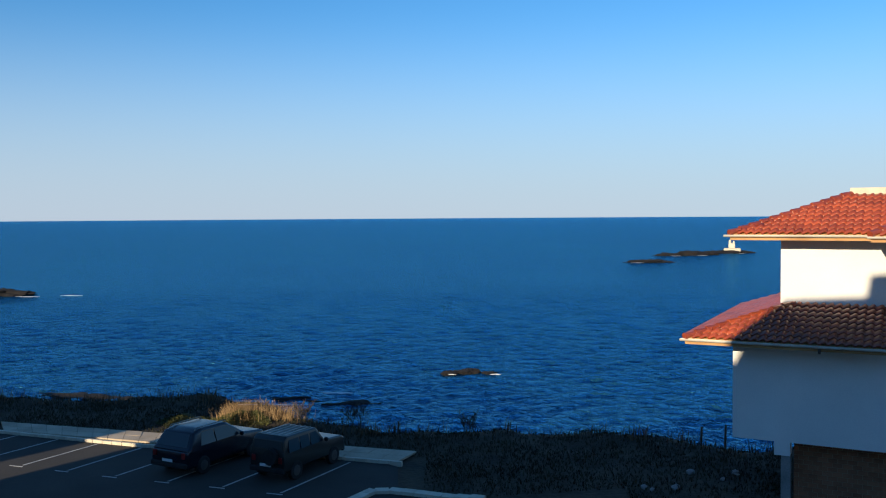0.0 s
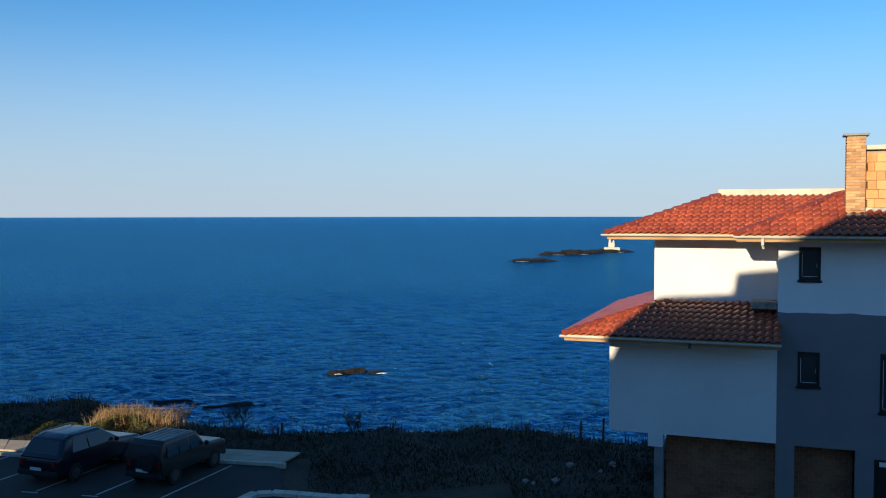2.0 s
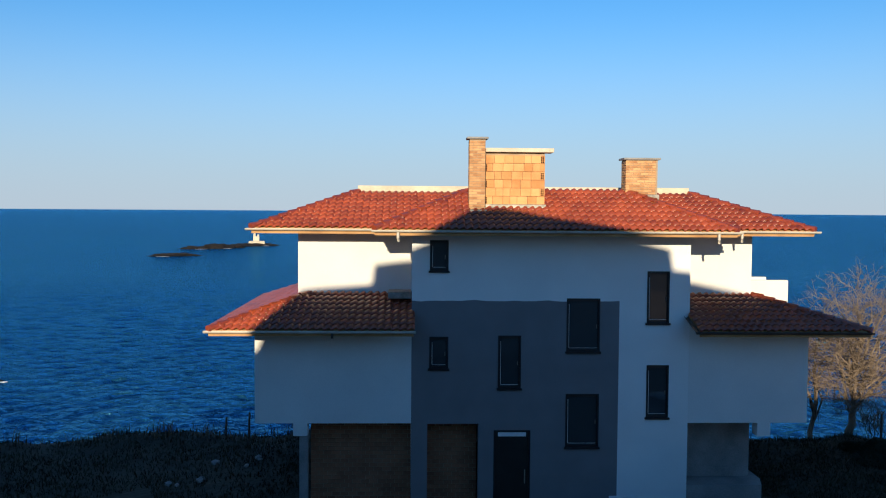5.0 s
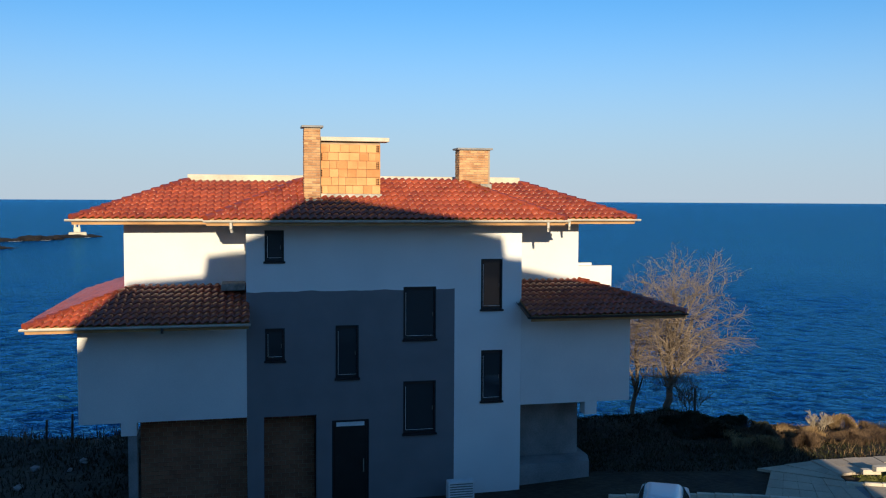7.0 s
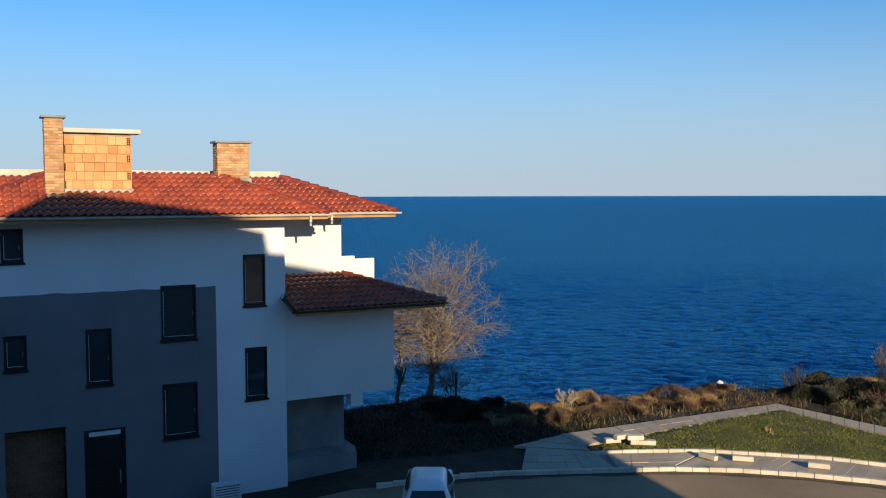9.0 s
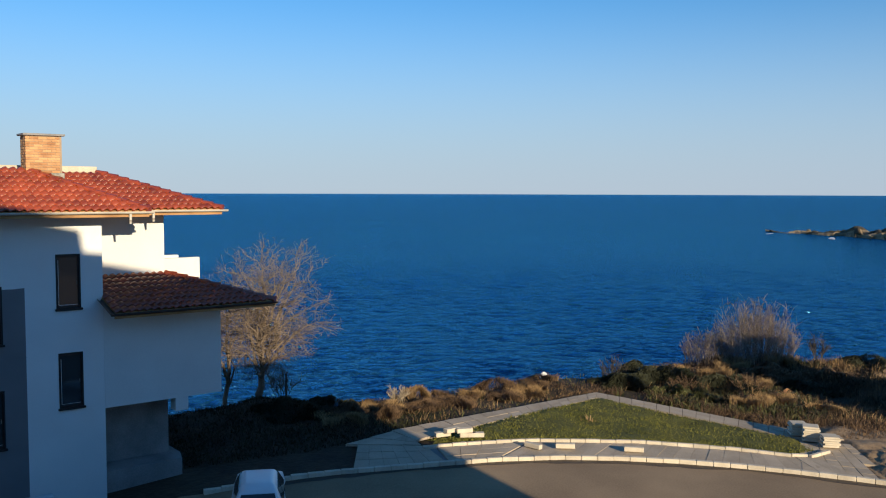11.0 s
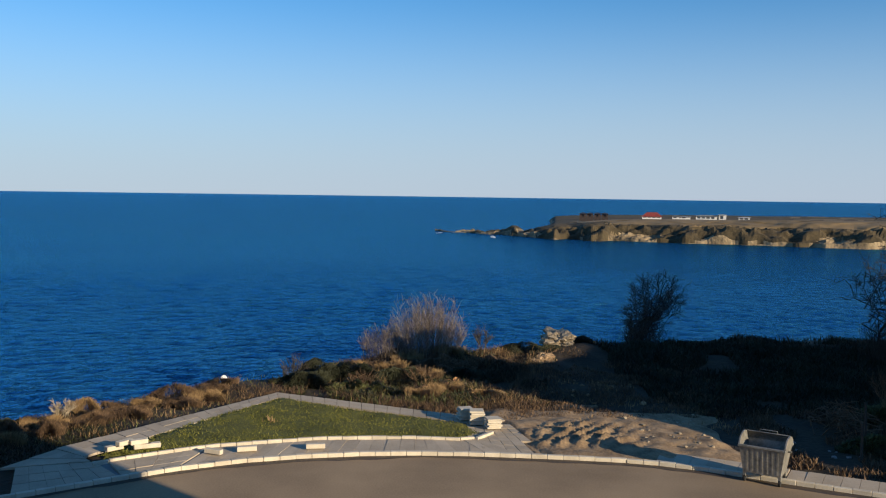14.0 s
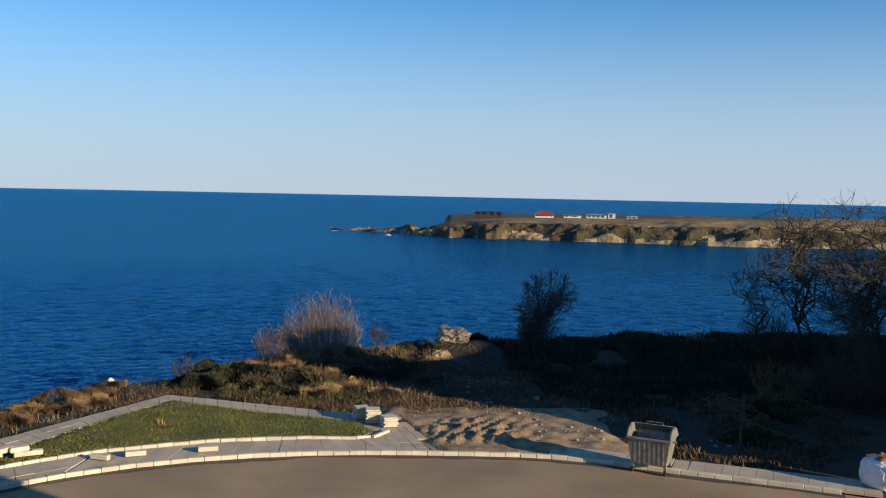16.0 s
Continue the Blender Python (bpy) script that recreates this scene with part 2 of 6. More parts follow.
def box(bm, x0, x1, y0, y1, z0, z1, bevel=0.0, m=None):
    """A block with optionally softened edges, added to bm."""
    r = bmesh.ops.create_cube(bm, size=1)
    vs = r["verts"]
    t = Matrix.Translation(((x0 + x1) / 2, (y0 + y1) / 2, (z0 + z1) / 2)) @ Matrix.Diagonal((abs(x1 - x0), abs(y1 - y0), abs(z1 - z0), 1))
    bmesh.ops.transform(bm, matrix=t if m is None else m @ t, verts=vs)
    if bevel:
        es = list({e for v in vs for e in v.link_edges})
        bmesh.ops.bevel(bm, geom=es, offset=bevel, segments=1, affect="EDGES", profile=0.5)
    return bm


def block(name, dims, material, parent, bevel=0.0, label=""):
    return part(name, box(bmesh.new(), *dims, bevel), material, parent, label)


def tube(bm, pts, radii, sides=6, cap=True):
    """A round bar through pts."""
    rings = []
    for i, p in enumerate(pts):
        p = Vector(p)
        a, b = Vector(pts[max(i - 1, 0)]), Vector(pts[min(i + 1, len(pts) - 1)])
        d = (b - a).normalized()
        side = d.cross(Vector((0, 0, 1)) if abs(d.z) < 0.95 else Vector((1, 0, 0))).normalized()
        up = side.cross(d)
        r = radii[i] if isinstance(radii, (list, tuple)) else radii
        rings.append([bm.verts.new(p + side * (r * cos(2 * pi * k / sides)) + up * (r * sin(2 * pi * k / sides))) for k in range(sides)])
    for a, b in zip(rings, rings[1:]):
        for k in range(sides):
            bm.faces.new((a[k], a[(k + 1) % sides], b[(k + 1) % sides], b[k]))
    if cap:
        bm.faces.new(rings[0][::-1])
        bm.faces.new(rings[-1])
    return bm


def poly_prism(bm, pts, z0, z1):
    """Upright prism over a plan outline."""
    lo, hi = [bm.verts.new((x, y, z0)) for x, y in pts], [bm.verts.new((x, y, z1)) for x, y in pts]
    bm.faces.new(lo[::-1])
    bm.faces.new(hi)
    for i in range(len(pts)):
        j = (i + 1) % len(pts)
        bm.faces.new((lo[i], lo[j], hi[j], hi[i]))
    bmesh.ops.recalc_face_normals(bm, faces=bm.faces)
    return bm


def wall_with_openings(bm, u0, u1, z0, z1, v0, v1, holes):
    """Upright wall between v0 (face) and v1 (back), pierced by holes (u0, u1, z0, z1), with reveals."""
    us = sorted({u0, u1, *[h[k] for h in holes for k in (0, 1)]})
    zs = sorted({z0, z1, *[max(h[2], z0) for h in holes], *[h[3] for h in holes]})
    solid = {}
    for i in range(len(us) - 1):
        for j in range(len(zs) - 1):
            cu, cz = (us[i] + us[i + 1]) / 2, (zs[j] + zs[j + 1]) / 2
            solid[i, j] = not any(h[0] < cu < h[1] and h[2] < cz < h[3] for h in holes)
    cache = {}

    def vert(u, v, z):
        if (u, v, z) not in cache:
            cache[u, v, z] = bm.verts.new((u, v, z))
        return cache[u, v, z]
    for (i, j), s in solid.items():
        if not s:
            continue
        a, b, c, d = us[i], us[i + 1], zs[j], zs[j + 1]
        bm.faces.new((vert(a, v0, c), vert(b, v0, c), vert(b, v0, d), vert(a, v0, d)))
        bm.faces.new((vert(b, v1, c), vert(a, v1, c), vert(a, v1, d), vert(b, v1, d)))
        if not solid.get((i - 1, j)):
            bm.faces.new((vert(a, v1, c), vert(a, v0, c), vert(a, v0, d), vert(a, v1, d)))
        if not solid.get((i + 1, j)):
            bm.faces.new((vert(b, v0, c), vert(b, v1, c), vert(b, v1, d), vert(b, v0, d)))
        if not solid.get((i, j - 1)):
            bm.faces.new((vert(a, v0, c), vert(a, v1, c), vert(b, v1, c), vert(b, v0, c)))
        if not solid.get((i, j + 1)):
            bm.faces.new((vert(a, v0, d), vert(b, v0, d), vert(b, v1, d), vert(a, v1, d)))
    return bm


def spread(pts, step):
    """Points at even steps along a polyline, with the way it runs."""
    out, carry = [], 0.0
    for (ax, ay), (bx, by) in zip(pts, pts[1:]):
        L = hypot(bx - ax, by - ay)
        s = carry
        while s < L:
            out.append((ax + (bx - ax) * s / L, ay + (by - ay) * s / L, atan2(by - ay, bx - ax)))
            s += step
        carry = s - L
    return out


# ---- ground ----
HOUSE_TURN = -27.5
UX, UY = cos(radians(HOUSE_TURN)), sin(radians(HOUSE_TURN))


def ground_z(x, y):
    """The site falls from the road to the car park."""
    return float(np.interp(x * UX + y * UY, (-40, -14, -3, 8, 13, 18, 60), (-1.3, -1.3, -0.5, -0.42, -0.12, 0, 0)))


SEA_Z = -8.0
COAST = [(-110, 90), (-40, 56), (-23.7, 48.2), (-18.3, 48), (-13.6, 49.4), (-11.5, 46.4), (-7.8, 43.2), (-6, 41.4), (-2.2, 40.2), (1.5, 40.4), (5.3, 39.8), (9.5, 36.9), (12.5, 34.4),
         (19, 30.5), (25, 25), (27.5, 22.8), (29.6, 21), (30, 18.4), (31, 16.6), (33.5, 15.1), (36.3, 13.5), (38.4, 12), (39.5, 10.2), (42.3, 8.2), (44, 6.5), (44.6, 2),
         (46.2, -0.5), (49.4, -6), (52, -10), (52.6, -17), (54, -21), (53.6, -27), (60, -50), (75, -120), (-110, -120)]


def coast_depth(X, Y):
    """Distance inland from the bluff's edge (negative out over the sea)."""
    best, inside = np.full(X.shape, 1e9), np.zeros(X.shape, bool)
    for (ax, ay), (bx, by) in zip(COAST, COAST[1:] + COAST[:1]):
        dx, dy = bx - ax, by - ay
        k = np.clip(((X - ax) * dx + (Y - ay) * dy) / (dx * dx + dy * dy), 0, 1)
        best = np.minimum(best, np.hypot(X - ax - k * dx, Y - ay - k * dy))
        cross = ((ay > Y) != (by > Y)) & (X < (bx - ax) * (Y - ay) / (by - ay + 1e-12) + ax)
        inside ^= cross
    return np.where(inside, best, -best)


def smooth(a, b, x):
    k = np.clip((x - a) / (b - a), 0, 1)
    return k * k * (3 - 2 * k)


def value_noise(X, Y, scale, seed):
    rng = np.random.RandomState(seed)
    g = rng.rand(64, 64)
    xs, ys = X / scale, Y / scale
    i, j = np.floor(xs).astype(int), np.floor(ys).astype(int)
    fx, fy = smooth(0, 1, xs - i), smooth(0, 1, ys - j)
    a, b = g[i % 64, j % 64], g[(i + 1) % 64, j % 64]
    c, d = g[i % 64, (j + 1) % 64], g[(i + 1) % 64, (j + 1) % 64]
    return (a * (1 - fx) + b * fx) * (1 - fy) + (c * (1 - fx) + d * fx) * fy - 0.5


def land_height(X, Y):
    inland = coast_depth(X, Y)
    base = np.interp(X * UX + Y * UY, (-40, -14, -3, 8, 13, 18, 60), (-1.3, -1.3, -0.5, -0.42, -0.12, 0, 0)) - 0.07
    rough = 0.42 * value_noise(X, Y, 2.3, 1) + 0.26 * value_noise(X, Y, 0.9, 2)
    wild = np.maximum(smooth(4.0, 1.0, inland), smooth(33.5, 37, X) * smooth(3, -3, Y))
    z = base + rough * wild
    for mx, my, r, h in ((46.5, -2.6, 3.4, 0.65), (50.5, -14.0, 6.5, 0.3), (51.5, -21.5, 5, 0.3), (43.5, 4.0, 3.0, 0.5), (42.6, -2.0, 1.3, 0.55), (33.5, -14.5, 2.5, 0.5), (28.6, 20.6, 2.0, 0.35)):
        z = z + h * np.exp(-((X - mx) ** 2 + (Y - my) ** 2) / r ** 2)
    fall = smooth(0.2, -9.0, inland)
    return z * (1 - fall) + (SEA_Z - 1.6 + 3 * rough) * fall


def grid_mesh(name, X, Y, Z, material, label, category):
    ny, nx = X.shape
    verts = np.stack([X, Y, Z], -1).reshape(-1, 3)
    k = np.arange(ny * nx).reshape(ny, nx)
    faces = np.stack([k[:-1, :-1], k[:-1, 1:], k[1:, 1:], k[1:, :-1]], -1).reshape(-1, 4)
    me = bpy.data.meshes.new(name)
    me.from_pydata(verts.tolist(), [], faces.tolist())
    me.materials.append(material)
    me.polygons.foreach_set("use_smooth", [True] * len(me.polygons))
    return tagged(new(name, me), label, category, kind="structure")


gx, gy = np.meshgrid(np.arange(-105, 72, 0.7), np.arange(-110, 86, 0.7))
ground = grid_mesh("ground", gx, gy, land_height(gx, gy), M_SOIL, "uneven bluff top of dry soil, coloured dark for shade, falling to the sea", "ground")

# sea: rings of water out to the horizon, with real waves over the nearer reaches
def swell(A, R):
    """Wind waves ringed round the camera's spot: crossing trains, their crests mostly square to its view."""
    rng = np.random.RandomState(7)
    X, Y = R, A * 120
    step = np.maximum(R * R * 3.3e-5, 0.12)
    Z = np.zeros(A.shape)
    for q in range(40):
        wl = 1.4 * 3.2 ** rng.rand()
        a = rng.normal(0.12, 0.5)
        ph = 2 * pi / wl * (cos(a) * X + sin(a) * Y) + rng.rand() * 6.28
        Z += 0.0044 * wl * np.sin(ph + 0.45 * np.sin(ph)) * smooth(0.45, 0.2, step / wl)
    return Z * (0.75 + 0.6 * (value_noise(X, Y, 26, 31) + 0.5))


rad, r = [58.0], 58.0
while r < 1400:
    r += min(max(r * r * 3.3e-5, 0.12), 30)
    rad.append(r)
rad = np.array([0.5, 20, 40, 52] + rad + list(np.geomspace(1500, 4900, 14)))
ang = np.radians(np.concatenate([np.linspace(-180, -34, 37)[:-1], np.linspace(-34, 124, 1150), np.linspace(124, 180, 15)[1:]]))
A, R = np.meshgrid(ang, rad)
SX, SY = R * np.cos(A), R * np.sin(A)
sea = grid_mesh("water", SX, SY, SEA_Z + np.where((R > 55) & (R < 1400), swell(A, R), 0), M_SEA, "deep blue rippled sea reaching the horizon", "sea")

# ---- road, car park, pavements ----
KERB_LINE = [(20.31, 16.32), (21.29, 15.39), (22.84, 13.61), (23.8, 12.27), (24.81, 10.88), (25.75, 9.6), (26.75, 7.9), (27.4, 6.2), (27.87, 4.46), (28.15, 2.73), (28.27, 1.01),
             (28.27, -0.65), (28.22, -2.26), (28.13, -3.8), (27.95, -4.9), (27.5, -6.3), (26.5, -8.5), (25.85, -10.1), (25.2, -11.6), (24.55, -13.0), (22.6, -17), (19.5, -22)]
LOT_KERB = [(-40, 47.3), (-20.1, 40.3), (-15.2, 38.5), (-12.8, 37.65), (-4.5, 35.6), (-1.9, 34.75)]
edge = [(-70, 57)] + LOT_KERB + [(-1.7, 31.4), (1.3, 30.1), (6, 26), (7.3, 23.7), (19.8, 17)] + KERB_LINE + [(12, -40), (-10, -60), (-60, -60), (-90, 0)]
S = np.linspace(0, 1, 14)[:, None]


def sheet(name, outline, material, label):
    """Paved ground from its outer edge in to the foot of the building behind the camera."""
    line = np.array([(x, y) for x, y, _ in spread(outline, 0.8)] + [outline[-1]])
    rx, ry = line[None, :, 0] * (1 - S), line[None, :, 1] * (1 - S) - 3 * S
    rz = np.interp(rx * UX + ry * UY, (-40, -14, -3, 8, 13, 18, 60), (-1.3, -1.3, -0.5, -0.42, -0.12, 0, 0))
    return grid_mesh(name, rx, ry, rz, material, label, "road")


cut = edge.index((6, 26))
sheet("car_park", edge[:cut + 1], M_LOT, "worn asphalt car park, coloured darker for its shade")
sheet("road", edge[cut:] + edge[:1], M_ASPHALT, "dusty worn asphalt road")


def kerb(name, pts, step, h, w, label):
    top = thing(name, Matrix(), label, "kerb", kind="structure")
    me = box(bmesh.new(), -step / 2 + 0.006, step / 2 - 0.006, -w / 2, w / 2, -0.12, h, 0.012)
    m = bpy.data.meshes.new("kerbstone")
    me.to_mesh(m)
    me.free()
    m.materials.append(M_KERB)
    rng = random.Random(3)
    for x, y, a in spread(pts, step):
        piece("kerbstone", m, top, Matrix.Translation((x, y, ground_z(x, y) + rng.uniform(-0.008, 0.008))) @ Matrix.Rotation(a + rng.uniform(-0.012, 0.012), 4, "Z"))
    return top


kerb("kerb", KERB_LINE[:20], 0.5, 0.13, 0.15, "row of pale concrete kerbstones along the road")
INNER = [(26.0, 12.1), (27.07, 10.86), (28.1, 9.3), (28.85, 7.51), (29.4, 6.0), (29.68, 4.5), (29.85, 2.89), (29.85, 1.43), (30.1, 0.7), (30.7, 0.32)]
kerb("kerb", INNER, 0.5, 0.15, 0.12, "pale narrow kerb round the lawn")
kerb("kerb", LOT_KERB[1:], 0.5, 0.13, 0.15, "pale kerbstones along the car park")
kerb("kerb", [(-3.2, 30.2), (-2.6, 31.2), (-1.9, 31.25), (1.3, 30.0)], 0.5, 0.12, 0.4, "pale kerb of a planted island")


def paving(name, corners, nu, nv, label, lift=0.065, gap=0.012, drop=()):
    """Slabs laid between four plan corners a-b (near edge) and d-c (far edge), each a stone of its own."""
    a, b, c, d = [Vector(p) for p in corners]
    top = thing(name, Matrix(), label, "pavement", kind="structure")
    rng = random.Random(nu * 31 + nv)
    for i in range(nu):
        for j in range(nv):
            if (i, j) in drop:
                continue
            q = []
            for s, t in ((i, j), (i + 1, j), (i + 1, j + 1), (i, j + 1)):
                s, t = s / nu, t / nv
                q.append((a * (1 - s) + b * s) * (1 - t) + (d * (1 - s) + c * s) * t)
            mid = sum(q, Vector((0, 0))) / 4
            q = [p + (mid - p).normalized() * gap for p in q]
            bm = bmesh.new()
            z = ground_z(*mid) + lift + rng.uniform(-0.006, 0.006)
            poly_prism(bm, [(p.x - mid.x, p.y - mid.y) for p in q], -0.08, 0)
            for v in bm.verts:
                if v.co.z > -0.01:
                    v.co.z += rng.uniform(-0.004, 0.004)
            ob = part("slab", bm, M_SLAB, top)
            ob.location = (mid.x, mid.y, z)
    return top


# the walk between kerb and lawn, bent along the road
for k, (o0, o1, i0, i1, n) in enumerate(((KERB_LINE[5], KERB_LINE[7], INNER[2], INNER[4], 8), (KERB_LINE[7], KERB_LINE[9], INNER[4], INNER[6], 7), (KERB_LINE[9], KERB_LINE[11], INNER[6], INNER[8], 7))):
    off = lambda p, q, f: (p[0] + (q[0] - p[0]) * f, p[1] + (q[1] - p[1]) * f)
    paving("pavement", (off(o0, i0, .06), off(o1, i1, .06), off(o1, i1, .96), off(o0, i0, .96)), n, 1, "grey concrete slab walk between kerb and lawn")
paving("pavement", ((22.95, 13.75), (24.9, 11.05), (26.15, 12.35), (25.3, 14.8)), 7, 3, "grey concrete paving with a broken overgrown edge", 0.07, 0.007, ((0, 2), (0, 1), (0, 0)))
paving("pavement", ((24.95, 10.95), (25.85, 9.68), (27.93, 9.42), (26.1, 11.9)), 4, 3, "grey concrete paving at the bend of the walk", 0.07, 0.007)
paving("pavement", ((25.3, 14.85), (26.2, 12.5), (26.62, 12.95), (27.3, 14.15)), 4, 2, "grey concrete paving where the path begins", 0.07, 0.007)
paving("pavement", ((27.35, 14.2), (36.2, 9.25), (35.2, 8.95), (26.6, 12.9)), 18, 2, "grey concrete slab path along the lawn")
paving("pavement", ((36.2, 9.25), (33.2, 1.2), (32.1, 1.2), (35.2, 8.95)), 15, 2, "grey concrete slab path along the weeds")
paving("pavement", ((28.36, 0.95), (28.36, -1.6), (33.2, 0.0), (33.1, 1.3)), 6, 9, "grey concrete paving beside the stacked slabs", drop=((5, 0), (5, 1), (5, 2), (5, 7)))
paving("pavement", ((28.05, -4.9), (27.6, -6.3), (28.6, -6.7), (29.05, -5.2)), 3, 1, "grey concrete slab walk behind the kerb", 0.10)
paving("pavement", ((27.6, -6.3), (26.65, -8.4), (27.7, -8.9), (28.6, -6.7)), 5, 1, "grey concrete slab walk behind the kerb", 0.10)
paving("pavement", ((26.68, -8.45), (24.35, -13.9), (25.5, -14.4), (27.75, -8.95)), 12, 1, "grey concrete slab walk beyond the waste bin")
paving("pavement", ((-20.0, 40.45), (-1.9, 34.9), (-1.2, 36.4), (-21, 42.2)), 24, 2, "grey concrete pavement along the car park", lift=0.09)

# mortar bed under the walk
bm = bmesh.new()
for q in range(3, 11):
    o, i0 = KERB_LINE[q], KERB_LINE[q + 1]
    a = INNER[min(max(q - 3, 0), 8)]
    c = INNER[min(max(q - 2, 0), 8)]
    bm.faces.new([bm.verts.new((x, y, ground_z(x, y) + 0.035)) for x, y in (o, i0, c, a)])
bmesh.ops.recalc_face_normals(bm, faces=bm.faces)
tagged(part("pavement_bed", bm, M_CONC), "grey mortar bed under the slabs", "pavement", kind="structure")

# damp dirt washed along the foot of the kerb
pts = spread(KERB_LINE[1:20], 0.25)
bm, rows = bmesh.new(), []
for q, (x, y, a) in enumerate(pts):
    w = 0.30 + 0.22 * noise.noise(Vector((q * 0.09, 3.1, 0))) + 0.10 * noise.noise(Vector((q * 0.4, 7.7, 0)))
    nx, ny = sin(a), -cos(a)
    rows.append([bm.verts.new((x + nx * d, y + ny * d, ground_z(x + nx * d, y + ny * d) + 0.005)) for d in (0.06, 0.06 + max(w, 0.06))])
for p, q in zip(rows, rows[1:]):
    bm.faces.new((p[0], p[1], q[1], q[0]))
bmesh.ops.recalc_face_normals(bm, faces=bm.faces)
tagged(part("road_stain", bm, M_STAIN), "dark damp dirt along the kerb", "stain", kind="structure")

# parking lines
for x, y in ((-16.59, 34.95), (-14.5, 34.2), (-12.38, 33.41), (-10.2, 32.7), (-8.01, 31.99), (-5.8, 31.22), (-18.7, 35.7), (-20.8, 36.5)):
    bm = bmesh.new()
    z = -1.296
    poly_prism(bm, [(x - 0.05, y), (x + 0.05, y), (x + 2.06, y + 3.85), (x + 1.96, y + 3.85)], z, z + 0.004)
    poly_prism(bm, [(x - 0.5, y - 0.05), (x + 0.1, y - 0.25), (x + 0.1, y - 0.16), (x - 0.5, y + 0.04)], z, z + 0.0035)
    tagged(part("road_marking", bm, M_LINE), "worn white parking line on asphalt", "road marking", "parking lines", "structure")

# ---- neighbouring buildings behind the camera, which shade the site ----
def block_of_flats(name, profile, near, far, label):
    """Walls and roof with the given outline: pairs of (place across the light, height)."""
    ca, sa = cos(SUN_AZ), sin(SUN_AZ)
    bm = bmesh.new()
    pts = [(s, -2.0) if k in (0, len(profile) - 1) else (s, h) for k, (s, h) in enumerate(profile)]
    rows = []
    for d in (near, far):
        rows.append([bm.verts.new((-sa * s + ca * d, ca * s + sa * d, h)) for s, h in pts])
    bm.faces.new(rows[0])
    bm.faces.new(rows[1][::-1])
    for i in range(len(pts)):
        j = (i + 1) % len(pts)
        bm.faces.new((rows[0][i], rows[1][i], rows[1][j], rows[0][j]))
    bmesh.ops.recalc_face_normals(bm, faces=bm.faces)
    return tagged(part(name, bm, M_APART), label, "building", kind="structure")


k0 = 2.0 * tan(SUN_EL)
own = [(-14.2, -2), (-14.2, 10.1), (-9.8, 10.2), (-9.1, 12.3), (-6, 12.95), (-4.3, 13.25), (-3.75, 13.3), (-3.65, 13.9), (-2.5, 14.15), (0.0, 14.65), (1.2, 14.95), (2.1, 14.85), (3.1, 13.9), (3.9, 13.55), (5.1, 13.35), (5.2, 12.75),
       (7.3, 12.5), (8.2, 10.45), (26.5, 9.6), (29.6, 6.4), (32.8, 4.9), (32.8, -2)]
block_of_flats("apartment_building", [(s, h + k0) for s, h in own], -2.0, -14.0, "plain rendered apartment building with stepped roofline")
k1 = 4.0 * tan(SUN_EL)
# unseen; its roofline is bent to drop sun and shade where wanted
block_of_flats("apartment_building", [(s, h + k1) for s, h in ((-75, -2), (-75, 10.5), (-58, 10.4), (-56, 7.2), (-48.6, 7.0), (-47.6, 10.4), (-44, 10.4), (-42, 6.6), (-39, 6.2), (-36.5, 6.2), (-34.5, 6.4), (-34.1, 8.6), (-31.8, 9.0), (-30.9, 7.4), (-30.3, 3.6), (-29.5, 2.9), (-29.5, -2))], -4.0, -16.0, "plain rendered neighbouring apartment building")
block_of_flats("apartment_building", [(s, h + k1) for s, h in ((35.2, -2), (35.2, 9.6), (70, 9.6), (70, -2))], -4.0, -16.0, "plain rendered neighbouring apartment building")

# ---- the house ----
HV = 25.87
HOUSE = Matrix.Translation((-UY * HV, UX * HV, 0)) @ Matrix.Rotation(radians(HOUSE_TURN), 4, "Z")
house = thing("house", HOUSE, "unfinished white and grey house with red tiled hip roofs", "house")
WINDOWS = [(0.56, 1.09, 6.53, 7.44), (0.56, 1.10, 3.69, 4.64), (2.56, 3.22, 3.11, 4.68), (4.55, 5.52, 4.19, 5.77), (4.55, 5.52, 1.38, 2.97), (6.90, 7.55, 5.03, 6.57), (6.92, 7.57, 2.25, 3.82)]
DOOR = (2.45, 3.53, -0.6, 1.93)
GARAGE = (0.51, 2.0, -0.6, 2.12)
bm = wall_with_openings(bmesh.new(), 0.04, 8.16, -0.9, 8.0, 0.0, 0.3, WINDOWS + [DOOR, GARAGE])
part("wall", bm, M_FACADE, house, "front wall painted grey below and white above")
block("wall", (0.04, 0.34, 0.304, 9.0, -0.9, 7.9), M_WHITE, house)
block("wall", (7.86, 8.16, 0.304, 9.0, -0.9, 7.9), M_WHITE, house)
block("wall", (0.34, 7.86, 8.7, 9.0, -0.9, 7.9), M_WHITE, house)
block("floor_slab", (0.34, 7.86, 0.304, 8.7, 2.2, 2.4), M_CONC, house)
block("floor_slab", (0.34, 7.86, 0.304, 8.7, 5.0, 5.2), M_CONC, house)
